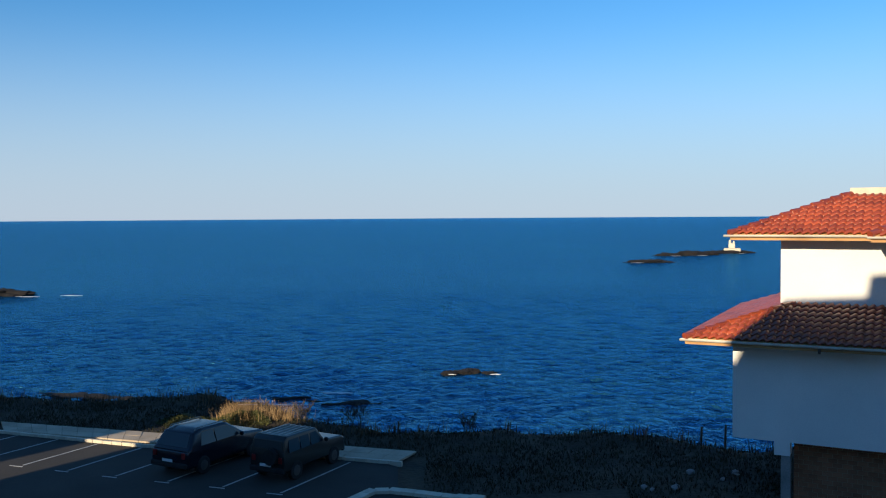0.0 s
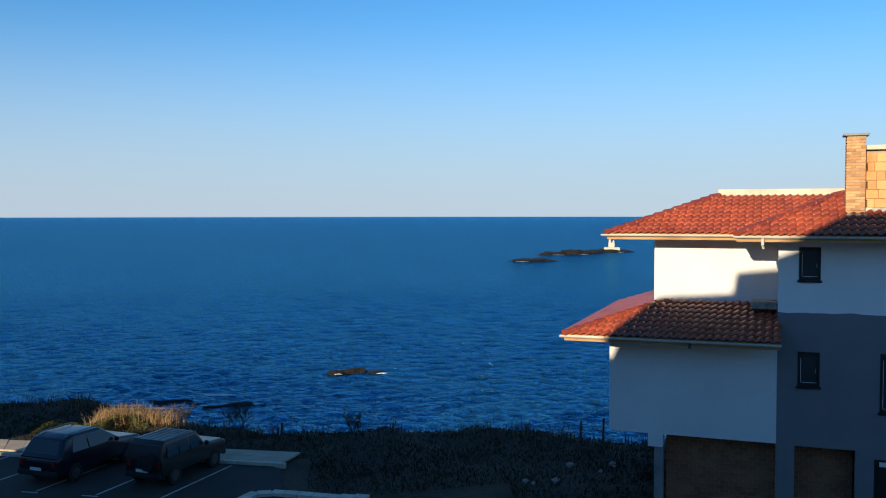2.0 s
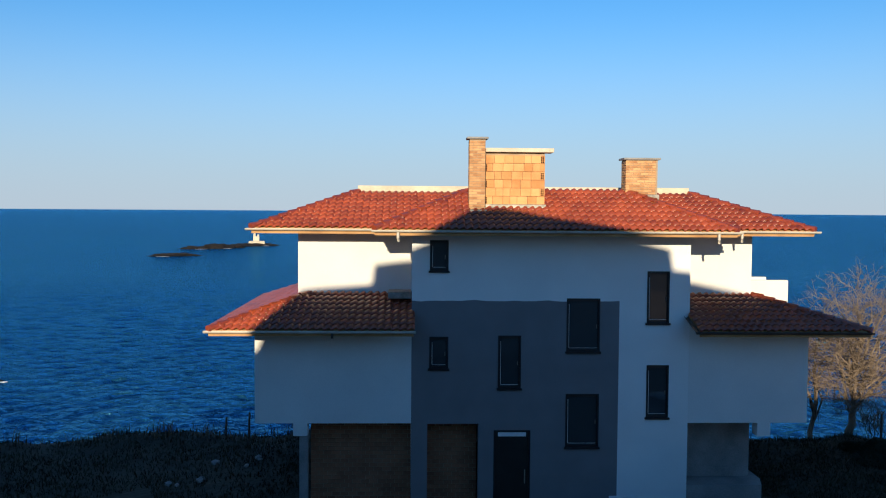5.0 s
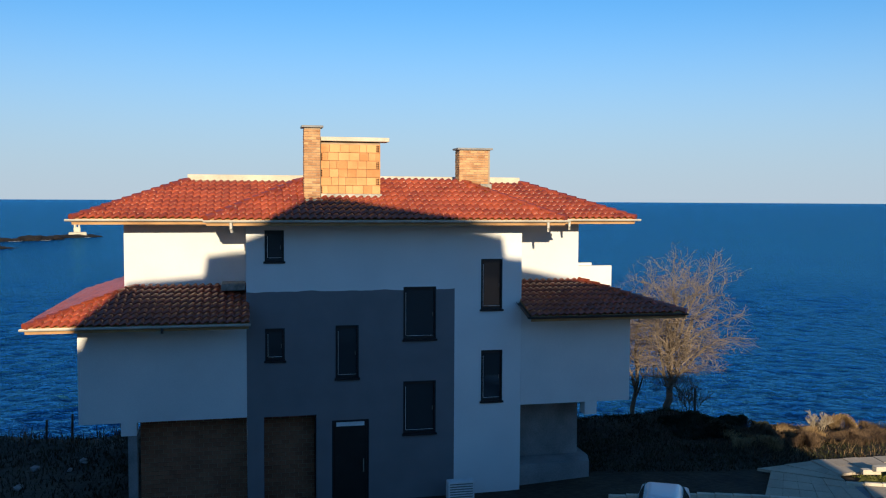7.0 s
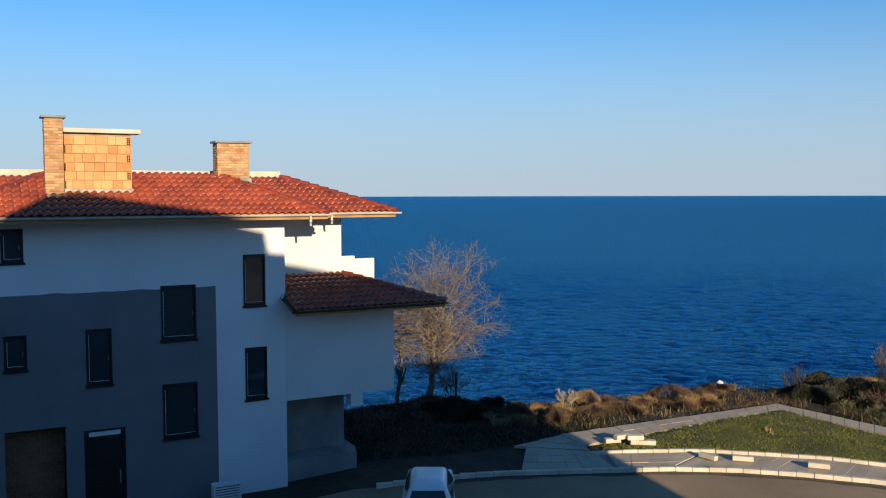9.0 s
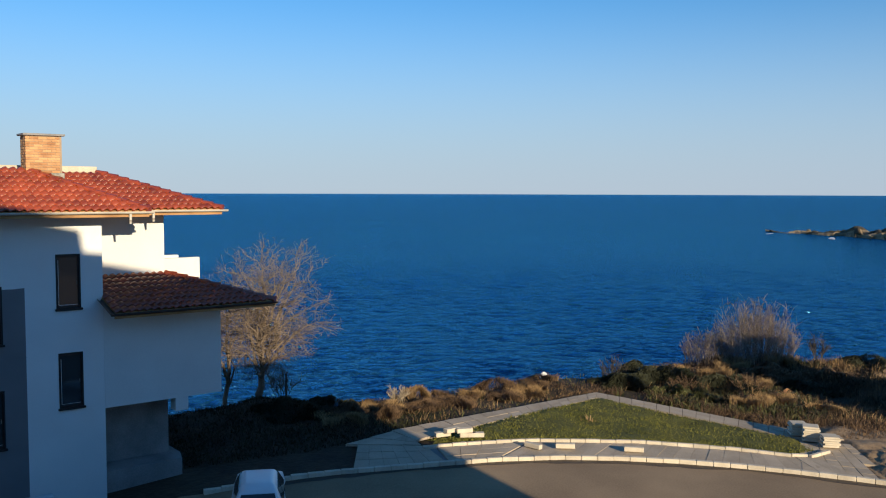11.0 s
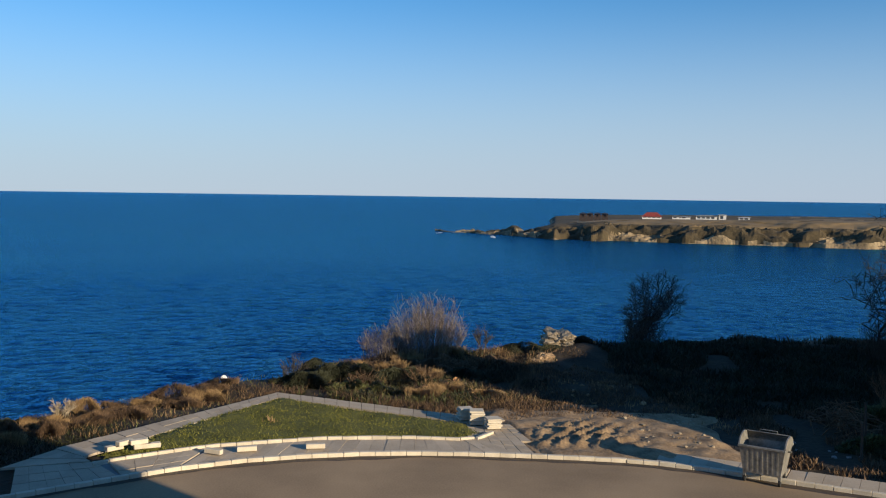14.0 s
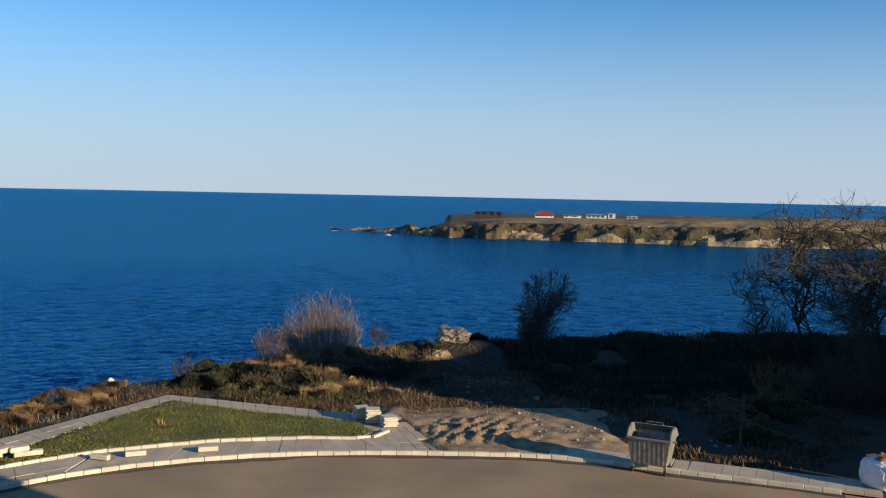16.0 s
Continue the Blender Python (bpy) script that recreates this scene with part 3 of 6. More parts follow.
# wings: overhanging first floor, set-back top floor
for u0, u1, c0, c1 in ((-4.47, 0.036, -3.40, 0.036), (8.164, 11.71, 8.164, 10.5)):
    bm = wall_with_openings(bmesh.new(), u0, u1, 2.14, 5.3, 0.0, 0.3, [])
    part("wall", bm, M_WHITE, house)
    side = u0 if u0 < 0 else u1
    block("wall", (min(side, side + (0.3 if side < 0 else -0.3)), max(side, side + (0.3 if side < 0 else -0.3)), 0.304, 8.6, 2.14, 5.3), M_WHITE, house)
    block("floor_slab", (u0 + 0.31, u1 - 0.31, 0.304, 8.6, 2.145, 2.35), M_CONC, house)
    block("wall", (c0, c1, 1.4, 1.7, 5.2, 8.0), M_WHITE, house)
    sx = c0 if c0 < 0 else c1
    block("wall", (min(sx, sx + (0.3 if sx < 0 else -0.3)), max(sx, sx + (0.3 if sx < 0 else -0.3)), 1.704, 8.6, 5.2, 8.0), M_WHITE, house)
# ground floor under the wings
block("beam", (-3.37, -2.96, -0.002, 0.4, 1.77, 2.138), M_WHITE, house)
block("column", (-3.2, -2.96, 0.06, 0.36, -0.9, 1.766), M_CONC, house)
block("column", (0.06, 0.5, 0.31, 0.6, -0.9, 2.1), M_CONC, house)
block("beam", (10.24, 10.63, -0.002, 0.4, 1.74, 2.138), M_WHITE, house)
block("wall", (-3.2, 0.03, 3.5, 3.7, -0.9, 2.14), M_CONC, house)
block("wall", (8.17, 10.5, 1.3, 1.6, -0.9, 2.14), M_CONC, house, label="grey unpainted wall under the overhang")
bm = bmesh.new()
poly_prism(bm, [(8.2, 0.35), (10.55, 0.35), (10.75, 1.0), (10.75, 3.0), (10.5, 3.0), (10.5, 1.29), (8.2, 1.29)], -1.2, 0.17)
part("plinth", bm, M_CONC, house, "low rough concrete plinth")


def brick_infill(u0, u1, v, z0, z1):
    bm = bmesh.new()
    rng = random.Random(int(u0 * 10))
    z, row = z0, 0
    while z < z1 - 0.02:
        u = u0 - (0.12 if row % 2 else 0)
        while u < u1:
            a, b = max(u, u0), min(u + 0.235, u1)
            if b - a > 0.03:
                box(bm, a, b, v + rng.uniform(0, 0.012), v + 0.1, z, min(z + 0.11, z1))
            u += 0.25
        z, row = z + 0.125, row + 1
    part("brick_infill", bm, M_REDBRICK, house, "bare red brick infill")["kind"] = "stuff"
    block("mortar_wall", (u0, u1, v + 0.02, v + 0.2, z0, z1), M_MORTAR, house)


brick_infill(-2.94, 0.03, 0.75, -0.85, 2.13)
brick_infill(0.52, 1.99, 0.65, -0.85, 2.11)
for u0, u1, z0, z1 in WINDOWS:
    win = part("window", wall_with_openings(bmesh.new(), u0 + 0.002, u1 - 0.002, z0 + 0.062, z1 - 0.002, 0.03, 0.10, [(u0 + 0.06, u1 - 0.06, z0 + 0.12, z1 - 0.06)]), M_BLACK, house, "black window frame in the reveal")
    block("pane", (u0 + 0.06, u1 - 0.06, 0.055, 0.075, z0 + 0.12, z1 - 0.06), M_GLASS, win, label="dark reflecting glass")
    block("sill", (u0 - 0.04, u1 + 0.04, -0.07, 0.10, z0, z0 + 0.06), M_BLACK, win, 0.008)
    block("handle", (u1 - 0.10, u1 - 0.085, 0.01, 0.03, (z0 + z1) / 2 - 0.06, (z0 + z1) / 2 + 0.06), M_STEEL, win)
    for side in (u0 - 0.004, u1 - 0.036):
        block("trim", (side, side + 0.04, -0.012, 0.028, z0 + 0.062, z1 + 0.03), M_BLACK, win)
    block("trim", (u0 + 0.036, u1 - 0.036, -0.012, 0.028, z1 - 0.01, z1 + 0.03), M_BLACK, win)
    # film strips left on the new frames
    block("film_strip", (u0 + 0.07, u0 + 0.082, 0.045, 0.052, z0 + 0.16, z1 - 0.14), M_PLASTIC, win)
    block("film_strip", (u0 + 0.085, u1 - 0.07, 0.045, 0.052, z0 + 0.15, z0 + 0.16), M_PLASTIC, win)
door = part("door", wall_with_openings(bmesh.new(), 2.452, 3.528, -0.6, 1.928, 0.05, 0.14, [(2.52, 3.46, -0.6, 1.72)]), M_BLACK, house, "black front door frame")
block("door_leaf", (2.52, 3.46, 0.07, 0.12, -0.6, 1.72), M_BLACK, door, 0.01)
block("transom", (2.58, 3.40, 0.03, 0.048, 1.74, 1.86), M_PLASTIC, door, label="white film over the transom")
block("door_handle", (3.36, 3.39, 0.02, 0.068, 0.35, 0.75), M_STEEL, door)

# hip roofs
TILE_W, TILE_L = 0.21, 0.34


def tile_mesh():
    """One S-shaped clay tile, its butt end thick."""
    me = bpy.data.meshes.new("roof_tile")
    xs = [-0.5, -0.36, -0.22, -0.08, 0.06, 0.20, 0.32, 0.42, 0.5]
    hs = [0.002, 0.0, 0.010, 0.034, 0.052, 0.060, 0.056, 0.036, 0.002]
    vs, fs = [], []
    for y, lift in ((0.0, 0.040), (TILE_L * 1.12, 0.0)):
        vs += [(x * TILE_W * 1.04, y, h + lift) for x, h in zip(xs, hs)]
    n = len(xs)
    vs += [(x * TILE_W * 1.04, 0.004, h + 0.004) for x, h in zip(xs, hs)]
    fs += [(k, k + 1, n + k + 1, n + k) for k in range(n - 1)] + [(2 * n + k, 2 * n + k + 1, k + 1, k) for k in range(n - 1)]
    me.from_pydata(vs, [], fs)
    me.materials.append(M_TILE)
    me.polygons.foreach_set("use_smooth", [k < n - 1 for k in range(len(fs))])
    return me


TILE = tile_mesh()
TV = np.array([v.co[:] for v in TILE.vertices])
TF = [tuple(p.vertices) for p in TILE.polygons]


def roof_plane(roof, corners, single):
    """Tiles over a sloping face whose first two corners are the eave; single: each tile an object."""
    P = [Vector(c) for c in corners]
    e = (P[1] - P[0]).normalized()
    nrm = e.cross(P[2] - P[0]).normalized()
    if nrm.z < 0:
        nrm = -nrm
    g = nrm.cross(e)
    flat = [((p - P[0]).dot(e), (p - P[0]).dot(g)) for p in P]
    lo, hi = min(f[0] for f in flat), max(f[0] for f in flat)
    vs, fs, rng = [], [], random.Random(len(corners) + int(abs(P[0].x) * 10))

    def inside(x, y):
        c = False
        for (ax, ay), (bx, by) in zip(flat, flat[1:] + flat[:1]):
            if (ay > y) != (by > y) and x < (bx - ax) * (y - ay) / (by - ay) + ax:
                c = not c
        return c
    basis = Matrix((e, g, nrm)).transposed()
    for j in range(int(max(f[1] for f in flat) / TILE_L) + 1):
        for i in range(int((hi - lo) / TILE_W) + 1):
            x, y = lo + (i + 0.5) * TILE_W, j * TILE_L
            if not inside(x, y + TILE_L * 0.5):
                continue
            o = P[0] + e * x + g * (y - 0.05) + nrm * (0.01 + rng.uniform(-0.003, 0.003))
            turn = Matrix.Rotation(rng.uniform(-0.006, 0.006), 3, "Z")
            if single:
                piece("roof_tile", TILE, roof, Matrix.Translation(o) @ (basis @ turn).to_4x4())
            else:
                k = len(vs)
                m = np.array(basis @ turn)
                vs += (TV @ m.T + np.array(o)).tolist()
                fs += [tuple(q + k for q in f) for f in TF]
    if not single and vs:
        me = bpy.data.meshes.new("roof_tiling")
        me.from_pydata(vs, [], fs)
        me.materials.append(M_TILE)
        me.polygons.foreach_set("use_smooth", [k % 16 < 8 for k in range(len(fs))])
        ob = new("roof_tiling", me)
        ob.parent = roof
        ob["kind"] = "stuff"


def ridge_caps(roof, a, b):
    """Half-round cap tiles along a hip or ridge."""
    a, b = Vector(a), Vector(b)
    L, d = (b - a).length, (b - a).normalized()
    n = max(1, int(L / 0.34))
    turn = d.to_track_quat("X", "Z").to_matrix().to_4x4()
    for k in range(n):
        piece("ridge_cap", CAP, roof, Matrix.Translation(a + d * (L * k / n) + Vector((0, 0, 0.012))) @ turn)


def cap_mesh():
    bm = tube(bmesh.new(), [(-0.02, 0, 0.02), (0.35, 0, 0.0)], [0.105, 0.08], 8)
    me = bpy.data.meshes.new("ridge_cap")
    bm.to_mesh(me)
    bm.free()
    me.materials.append(M_TILE)
    return me


CAP = cap_mesh()


def gutter(roof, a, b, m=M_GUTTER):
    bm = bmesh.new()
    a, b = Vector(a), Vector(b)
    d = (b - a).normalized()
    side = d.cross(Vector((0, 0, 1)))
    ring = [(0.065 * cos(t), 0.065 * sin(t)) for t in np.linspace(pi, 2 * pi, 7)]
    ring += [(x * 0.86, y * 0.86) for x, y in ring[::-1]]
    rows = [[bm.verts.new(p + side * x + Vector((0, 0, y))) for x, y in ring] for p in (a, b)]
    for i in range(len(ring)):
        j = (i + 1) % len(ring)
        bm.faces.new((rows[0][i], rows[0][j], rows[1][j], rows[1][i]))
    bm.faces.new(rows[0][::-1])
    bm.faces.new(rows[1])
    part("gutter", bm, m, roof)


def deck(roof, faces, thick=0.12):
    """Boarded deck under the tiles: each face and its underside."""
    for f in faces:
        bm = bmesh.new()
        up = [bm.verts.new(Vector(c)) for c in f]
        dn = [bm.verts.new(Vector(c) - Vector((0, 0, thick))) for c in f]
        bm.faces.new(up)
        bm.faces.new(dn[::-1])
        for i in range(len(f)):
            j = (i + 1) % len(f)
            bm.faces.new((up[i], dn[i], dn[j], up[j]))
        bmesh.ops.recalc_face_normals(bm, faces=bm.faces)
        part("deck", bm, M_WOOD, roof)


def fascia(roof, a, b, h=0.07):
    bm = bmesh.new()
    a, b = Vector(a), Vector(b)
    L = (b - a).length
    turn = Matrix.Translation(a) @ (b - a).to_track_quat("X", "Z").to_matrix().to_4x4()
    box(bm, 0, L, -0.015, 0.015, -h - 0.1, -0.02, 0, turn)
    part("fascia_board", bm, M_WOOD, roof, "raw timber fascia board")


ZE, ZR = 7.80, 8.92
roof = new("roof")
roof.parent = house
roof["label"] = "red clay tiled hip roof"
mid = [(-1.0, -1.05, ZE), (9.15, -1.05, ZE), (6.65, 1.65, ZR), (1.7, 1.65, ZR)]
midl = [(-1.0, 2.4, ZE + 0.0), (-1.0, -1.05, ZE), (1.7, 1.65, ZR), (1.7, 3.2, ZR)]
midr = [(9.15, -1.05, ZE), (9.15, 2.4, ZE), (6.65, 3.2, ZR), (6.65, 1.65, ZR)]
lef = [(-4.62, 0.3, ZE), (-0.6, 0.3, ZE), (1.75, 3.25, ZR), (-1.66, 3.25, ZR)]
rig = [(8.75, 0.3, ZE), (11.95, 0.3, ZE), (9.05, 3.25, ZR), (6.6, 3.25, ZR)]
lefs = [(-4.62, 9.6, ZE), (-4.62, 0.3, ZE), (-1.66, 3.25, ZR), (-1.66, 6.6, ZR)]
rigs = [(11.95, 0.3, ZE), (11.95, 9.6, ZE), (9.05, 6.6, ZR), (9.05, 3.25, ZR)]
back = [(11.95, 9.6, ZE), (-4.62, 9.6, ZE), (-1.66, 6.6, ZR), (9.05, 6.6, ZR)]
deck(roof, [mid, midl, midr, lef, rig, lefs, rigs, back])
for f in (mid, lef, rig, lefs, rigs, midl, midr):
    roof_plane(roof, f, False)
for a, b in ((mid[0], mid[3]), (mid[1], mid[2]), (lef[0], lef[3]), (rig[1], rig[2])):
    ridge_caps(roof, a, b)
fascia(roof, (-1.0, -1.03, ZE), (9.15, -1.03, ZE))
fascia(roof, (-4.6, 0.32, ZE), (-1.0, 0.32, ZE))
fascia(roof, (9.15, 0.32, ZE), (11.93, 0.32, ZE))
fascia(roof, (-4.6, 9.6, ZE), (-4.6, 0.32, ZE))
fascia(roof, (11.93, 0.32, ZE), (11.93, 9.6, ZE))
fascia(roof, (-0.98, 0.3, ZE), (-0.98, -1.03, ZE))
fascia(roof, (9.13, -1.03, ZE), (9.13, 0.3, ZE))
gutter(roof, (-1.08, -1.12, ZE - 0.02), (9.25, -1.12, ZE - 0.02))
gutter(roof, (-4.78, 0.23, ZE - 0.02), (-1.0, 0.23, ZE - 0.02))
gutter(roof, (9.1, 0.23, ZE - 0.02), (12.1, 0.23, ZE - 0.02))
for u, v in ((-0.35, -1.12), (8.6, -1.12), (9.75, 0.23)):
    part("gutter_outlet", tube(bmesh.new(), [(u, v, ZE - 0.08), (u, v, ZE - 0.24), (u + 0.02, v + 0.06, ZE - 0.34)], 0.04, 8), M_GUTTER, roof)
block("parapet", (-1.72, 9.1, 3.3, 3.55, 8.7, 9.11), M_KERB, house, 0.01, "cream parapet of the roof terrace")

ZL, ZW = 5.0, 5.79
for single, eave, tip, wall_u, inner, s in ((True, -5.55, -5.55, -3.05, 0.1, -1), (True, 13.0, 13.0, 10.5, 8.12, 1)):
    low = new("lower_roof")
    low.parent = house
    low["label"] = "red clay tiled lean-to roof over the wing"
    fr = [(eave, -1.1, ZL), (inner, -1.1, ZL), (inner, 1.4, ZW), (wall_u, 1.4, ZW)]
    sd = [(eave, 8.8, ZL), (eave, -1.1, ZL), (wall_u, 1.4, ZW), (wall_u, 8.8, ZW)]
    if s > 0:
        fr = [fr[1], fr[0], fr[3], fr[2]]
        sd = [sd[1], sd[0], sd[3], sd[2]]
    deck(low, [fr, sd])
    roof_plane(low, fr, True)
    roof_plane(low, sd, False)
    ridge_caps(low, (eave, -1.1, ZL), (wall_u, 1.4, ZW))
    a, b = sorted((eave, inner))
    fascia(low, (a, -1.08, ZL), (b, -1.08, ZL))
    fascia(low, (eave - s * 0.02, -1.08, ZL), (eave - s * 0.02, 8.8, ZL))
    gutter(low, (a - 0.12, -1.17, ZL - 0.02), (b + 0.05, -1.17, ZL - 0.02), M_GUTTER if s < 0 else M_DARKGUT)
    if s > 0:
        gutter(low, (8.05, -1.17, ZL - 0.02), (8.05, -0.02, ZL + 0.3), M_DARKGUT)
    else:
        part("gutter_outlet", tube(bmesh.new(), [(-2.15, -1.17, ZL - 0.06), (-2.15, -1.17, ZL - 0.22)], 0.035, 8), M_DARKGUT, low)
        block("skylight", (-0.66, 0.02, 0.5, 1.3, 5.72, 5.93), M_STEEL, low, 0.02, "small flat grey roof hatch")
# terrace walls behind the far wing
block("terrace_wall", (10.5, 12.3, 2.9, 3.1, 5.0, 6.13), M_WHITE, house, 0.01)
block("terrace_wall", (10.504, 11.65, 3.104, 3.3, 5.0, 6.22), M_WHITE, house, 0.01)


def brick_piece(name, l, d, h, material):
    me = bpy.data.meshes.new(name)
    bm = box(bmesh.new(), 0, l, 0, d, 0, h, 0.006)
    bm.to_mesh(me)
    bm.free()
    me.materials.append(material)
    return me


BRICK = brick_piece("brick", 0.225, 0.11, 0.062, M_BRICK)
HALF = brick_piece("brick", 0.11, 0.11, 0.062, M_BRICK)


def chimney(u0, v0, w, d, z0, z1, label, cap):
    ch = new("chimney")
    ch.parent = house
    ch["label"] = label
    block("core", (u0 + 0.012, u0 + w - 0.012, v0 + 0.012, v0 + d - 0.012, z0 - 0.5, z1), M_MORTAR, ch)
    rng = random.Random(int(u0 * 7))
    z, row = z0, 0
    while z < z1 - 0.05:
        for face, length in ((0, w), (1, d)):
            x = -0.118 if (row + face) % 2 else 0.0
            while x < length - 0.06:
                a = max(x, 0.0)
                me = HALF if x < 0 or x + 0.23 > length + 0.02 else BRICK
                j = rng.uniform(-0.004, 0.004)
                if face == 0:
                    m = Matrix.Translation((u0 + a, v0 + j, z))
                else:
                    m = Matrix.Translation((u0 + 0.11 + j, v0 + a, z)) @ Matrix.Rotation(pi / 2, 4, "Z")
                piece("brick", me, ch, m)
                x += 0.235
        z, row = z + 0.074, row + 1
    block("cap", (u0 - cap, u0 + w + cap, v0 - cap, v0 + d + cap, z1, z1 + 0.06), M_CONC, ch, 0.01, "thin concrete cap")
    block("flashing", (u0 - 0.04, u0 + w + 0.04, v0 - 0.05, v0 + 0.1, z0 - 0.16, z0), M_STEEL, ch, 0.01, "bright metal flashing")
    return ch


chimney(1.68, 0.15, 0.48, 0.5, 8.36, 10.40, "slim yellow brick chimney with thin cap", 0.07)
chimney(6.58, 1.55, 1.0, 0.6, 8.86, 9.92, "wide yellow brick chimney with thin cap", 0.07)
bw = new("block_wall")
bw.parent = house
bw["label"] = "unplastered stack of orange hollow clay blocks"
block("core", (2.175, 3.92, 0.47, 0.78, 8.0, 10.02), M_MORTAR, bw)
BLOCKS = [brick_piece("clay_block", l, 0.05, 0.232, M_BLOCK) for l in (0.25, 0.30, 0.20)]
z, row, rng = 8.52, 0, random.Random(5)
while z < 9.95:
    x = 2.18
    while x < 3.90:
        me, l = ((BLOCKS[0], 0.25), (BLOCKS[1], 0.30), (BLOCKS[2], 0.20))[rng.randrange(3)]
        if x + l > 3.92:
            me, l = BLOCKS[2], 0.20
            x = min(x, 3.72)
        piece("clay_block", me, bw, Matrix.Translation((x, 0.425 + rng.uniform(-0.006, 0.004), z)))
        x += l + 0.008
    # dark plates on the faces give the shade inside the blocks' holes
    if row % 2 == 0:
        for hx in (2.185, ):
            for q in range(4):
                block("hollow", (hx, hx + 0.035, 0.405, 0.42, z + 0.02 + q * 0.05, z + 0.055 + q * 0.05), M_HOLE_SHADE, bw)
    else:
        for q in range(8):
            hx = 3.80 + (q % 2) * 0.05
            block("hollow", (hx, hx + 0.036, 0.405, 0.42, z + 0.02 + (q // 2) * 0.05, z + 0.055 + (q // 2) * 0.05), M_HOLE_SHADE, bw)
    z, row = z + 0.24, row + 1
block("slab", (2.17, 4.17, 0.3, 0.95, 10.04, 10.16), M_KERB, bw, 0.01, "pale concrete slab lid")
block("flashing", (2.17, 3.96, 0.36, 0.5, 8.40, 8.52), M_STEEL, bw, 0.01, "bright metal flashing")

# ---- far shore: headland, island, rocks ----
SHORE = [(392, 30, 0.8), (383, 20, 1.3), (370, 6, 2.2), (364, 0, 4.0), (357, -4, 5.0), (349, -9, 4.0), (343, -13, 4.8), (338, -19, 6.3), (334, -29, 7.5), (330, -40, 8.3), (321, -60, 8.7), (320, -80, 9.1), (312, -98, 9.5), (307, -117, 9.8), (303, -135, 10.0), (302, -155, 10.1), (300, -200, 10.2), (290, -260, 10.2), (270, -330, 10)]
k = np.linspace(0, len(SHORE) - 1, 340)
sh = np.array([[np.interp(q, range(len(SHORE)), [p[c] for p in SHORE]) for q in k] for c in range(3)])
sh[2] = np.convolve(np.pad(sh[2], 5, mode="edge"), np.ones(11) / 11, "valid")
depth = np.concatenate([[-6], np.linspace(0, 30, 34), np.geomspace(33, 260, 22)])
DD, KK = np.meshgrid(depth, np.arange(340))
rr = np.hypot(sh[0], sh[1])[KK]
jag = 8 * value_noise(KK * 1.0, KK * 0.0, 13, 8) + 4 * value_noise(KK * 1.0, DD, 4, 9)
hx, hy = sh[0][KK] * (1 + (DD + jag) / rr), sh[1][KK] * (1 + (DD + jag) / rr)
crag = 5.5 * value_noise(hx, hy, 9, 3) + 3.0 * value_noise(hx, hy, 3.5, 4)
rise = smooth(0, 1, (DD + crag * 1.7) / (15 + 9 * value_noise(KK * 1.0, DD * 0, 14, 5)))
foot = 1.6 * smooth(0.5, 2.5, DD) * (1 + 1.2 * value_noise(hx, hy, 4, 6) * smooth(16, 7, DD))
back = smooth(4, 34, DD + 0.8 * crag)
lowcliff = 0.52 + 0.4 * value_noise(KK * 1.0, DD * 0, 17, 15)
hz = SEA_Z - 1.5 + 1.2 * smooth(-3, 1, DD) + np.maximum(foot, 0) * np.minimum(1, sh[2][KK] / 3) + np.maximum(sh[2][KK] - 2.6, 0.2) * (lowcliff * rise + (1 - lowcliff) * back) + 0.7 * rise * value_noise(hx, hy, 34, 7) - 2.6 * smooth(30, 120, DD) + 2.2 * smooth(2, 5, DD) * smooth(22, 9, DD) * value_noise(hx, hy, 2.2, 18) + 0.05 * rise * value_noise(hx, hy, 7, 17)
hz = hz - 14 * smooth(8, 40, DD) * smooth(4.8, 2.8, sh[2][KK]) - 9 * smooth(20, 120, DD) * smooth(6.4, 4.6, sh[2][KK])
headland = grid_mesh("headland", hx, hy, hz, M_CLIFF, "rocky headland with cliffs and dry meadow on top", "headland")
headland.data.materials.append(M_MEADOW)
headland.data.materials.append(M_SCRUB)
for p in headland.data.polygons:
    up, z, q = p.normal.z, p.center.z - SEA_Z, noise.noise(p.center * 0.09)
    p.use_smooth = up > 0.8
    p.material_index = 0 if z < 1.1 + 3.6 * q else (1 if z > 5.9 + q else 2)


def far_house(x, y, z, w, d, h, roof_m, label, pitch=0.35):
    b = thing("cottage", Matrix.Translation((x, y, z)) @ Matrix.Rotation(atan2(y, x) - pi / 2, 4, "Z"), label, "house", "buildings on the headland")
    part("wall", wall_with_openings(bmesh.new(), -w / 2, w / 2, -2, h, -d / 2, -d / 2 + 0.3, [(q, q + 1.5, h * 0.05, h * 0.8) for q in np.arange(-w / 2 + 0.4, w / 2 - 1.6, 2.0)]), M_DARKGUT if roof_m is M_DARKGUT else M_WHITE, b)
    part("wall", box(bmesh.new(), -w / 2, w / 2, -d / 2 + 0.5, d / 2, -2, h), M_DARKGUT if roof_m is M_DARKGUT else M_CONC, b)
    bm = bmesh.new()
    o, t = 0.5, d * pitch
    c = [(-w / 2 - o, -d / 2 - o, h), (w / 2 + o, -d / 2 - o, h), (w / 2 + o, d / 2 + o, h), (-w / 2 - o, d / 2 + o, h), (-w / 2 + d / 3, 0, h + t), (w / 2 - d / 3, 0, h + t)]
    v = [bm.verts.new(q) for q in c]
    for f in ((0, 1, 5, 4), (1, 2, 5), (2, 3, 4, 5), (3, 0, 4), (3, 2, 1, 0)):
        bm.faces.new([v[q] for q in f])
    part("roof", bm, roof_m, b)


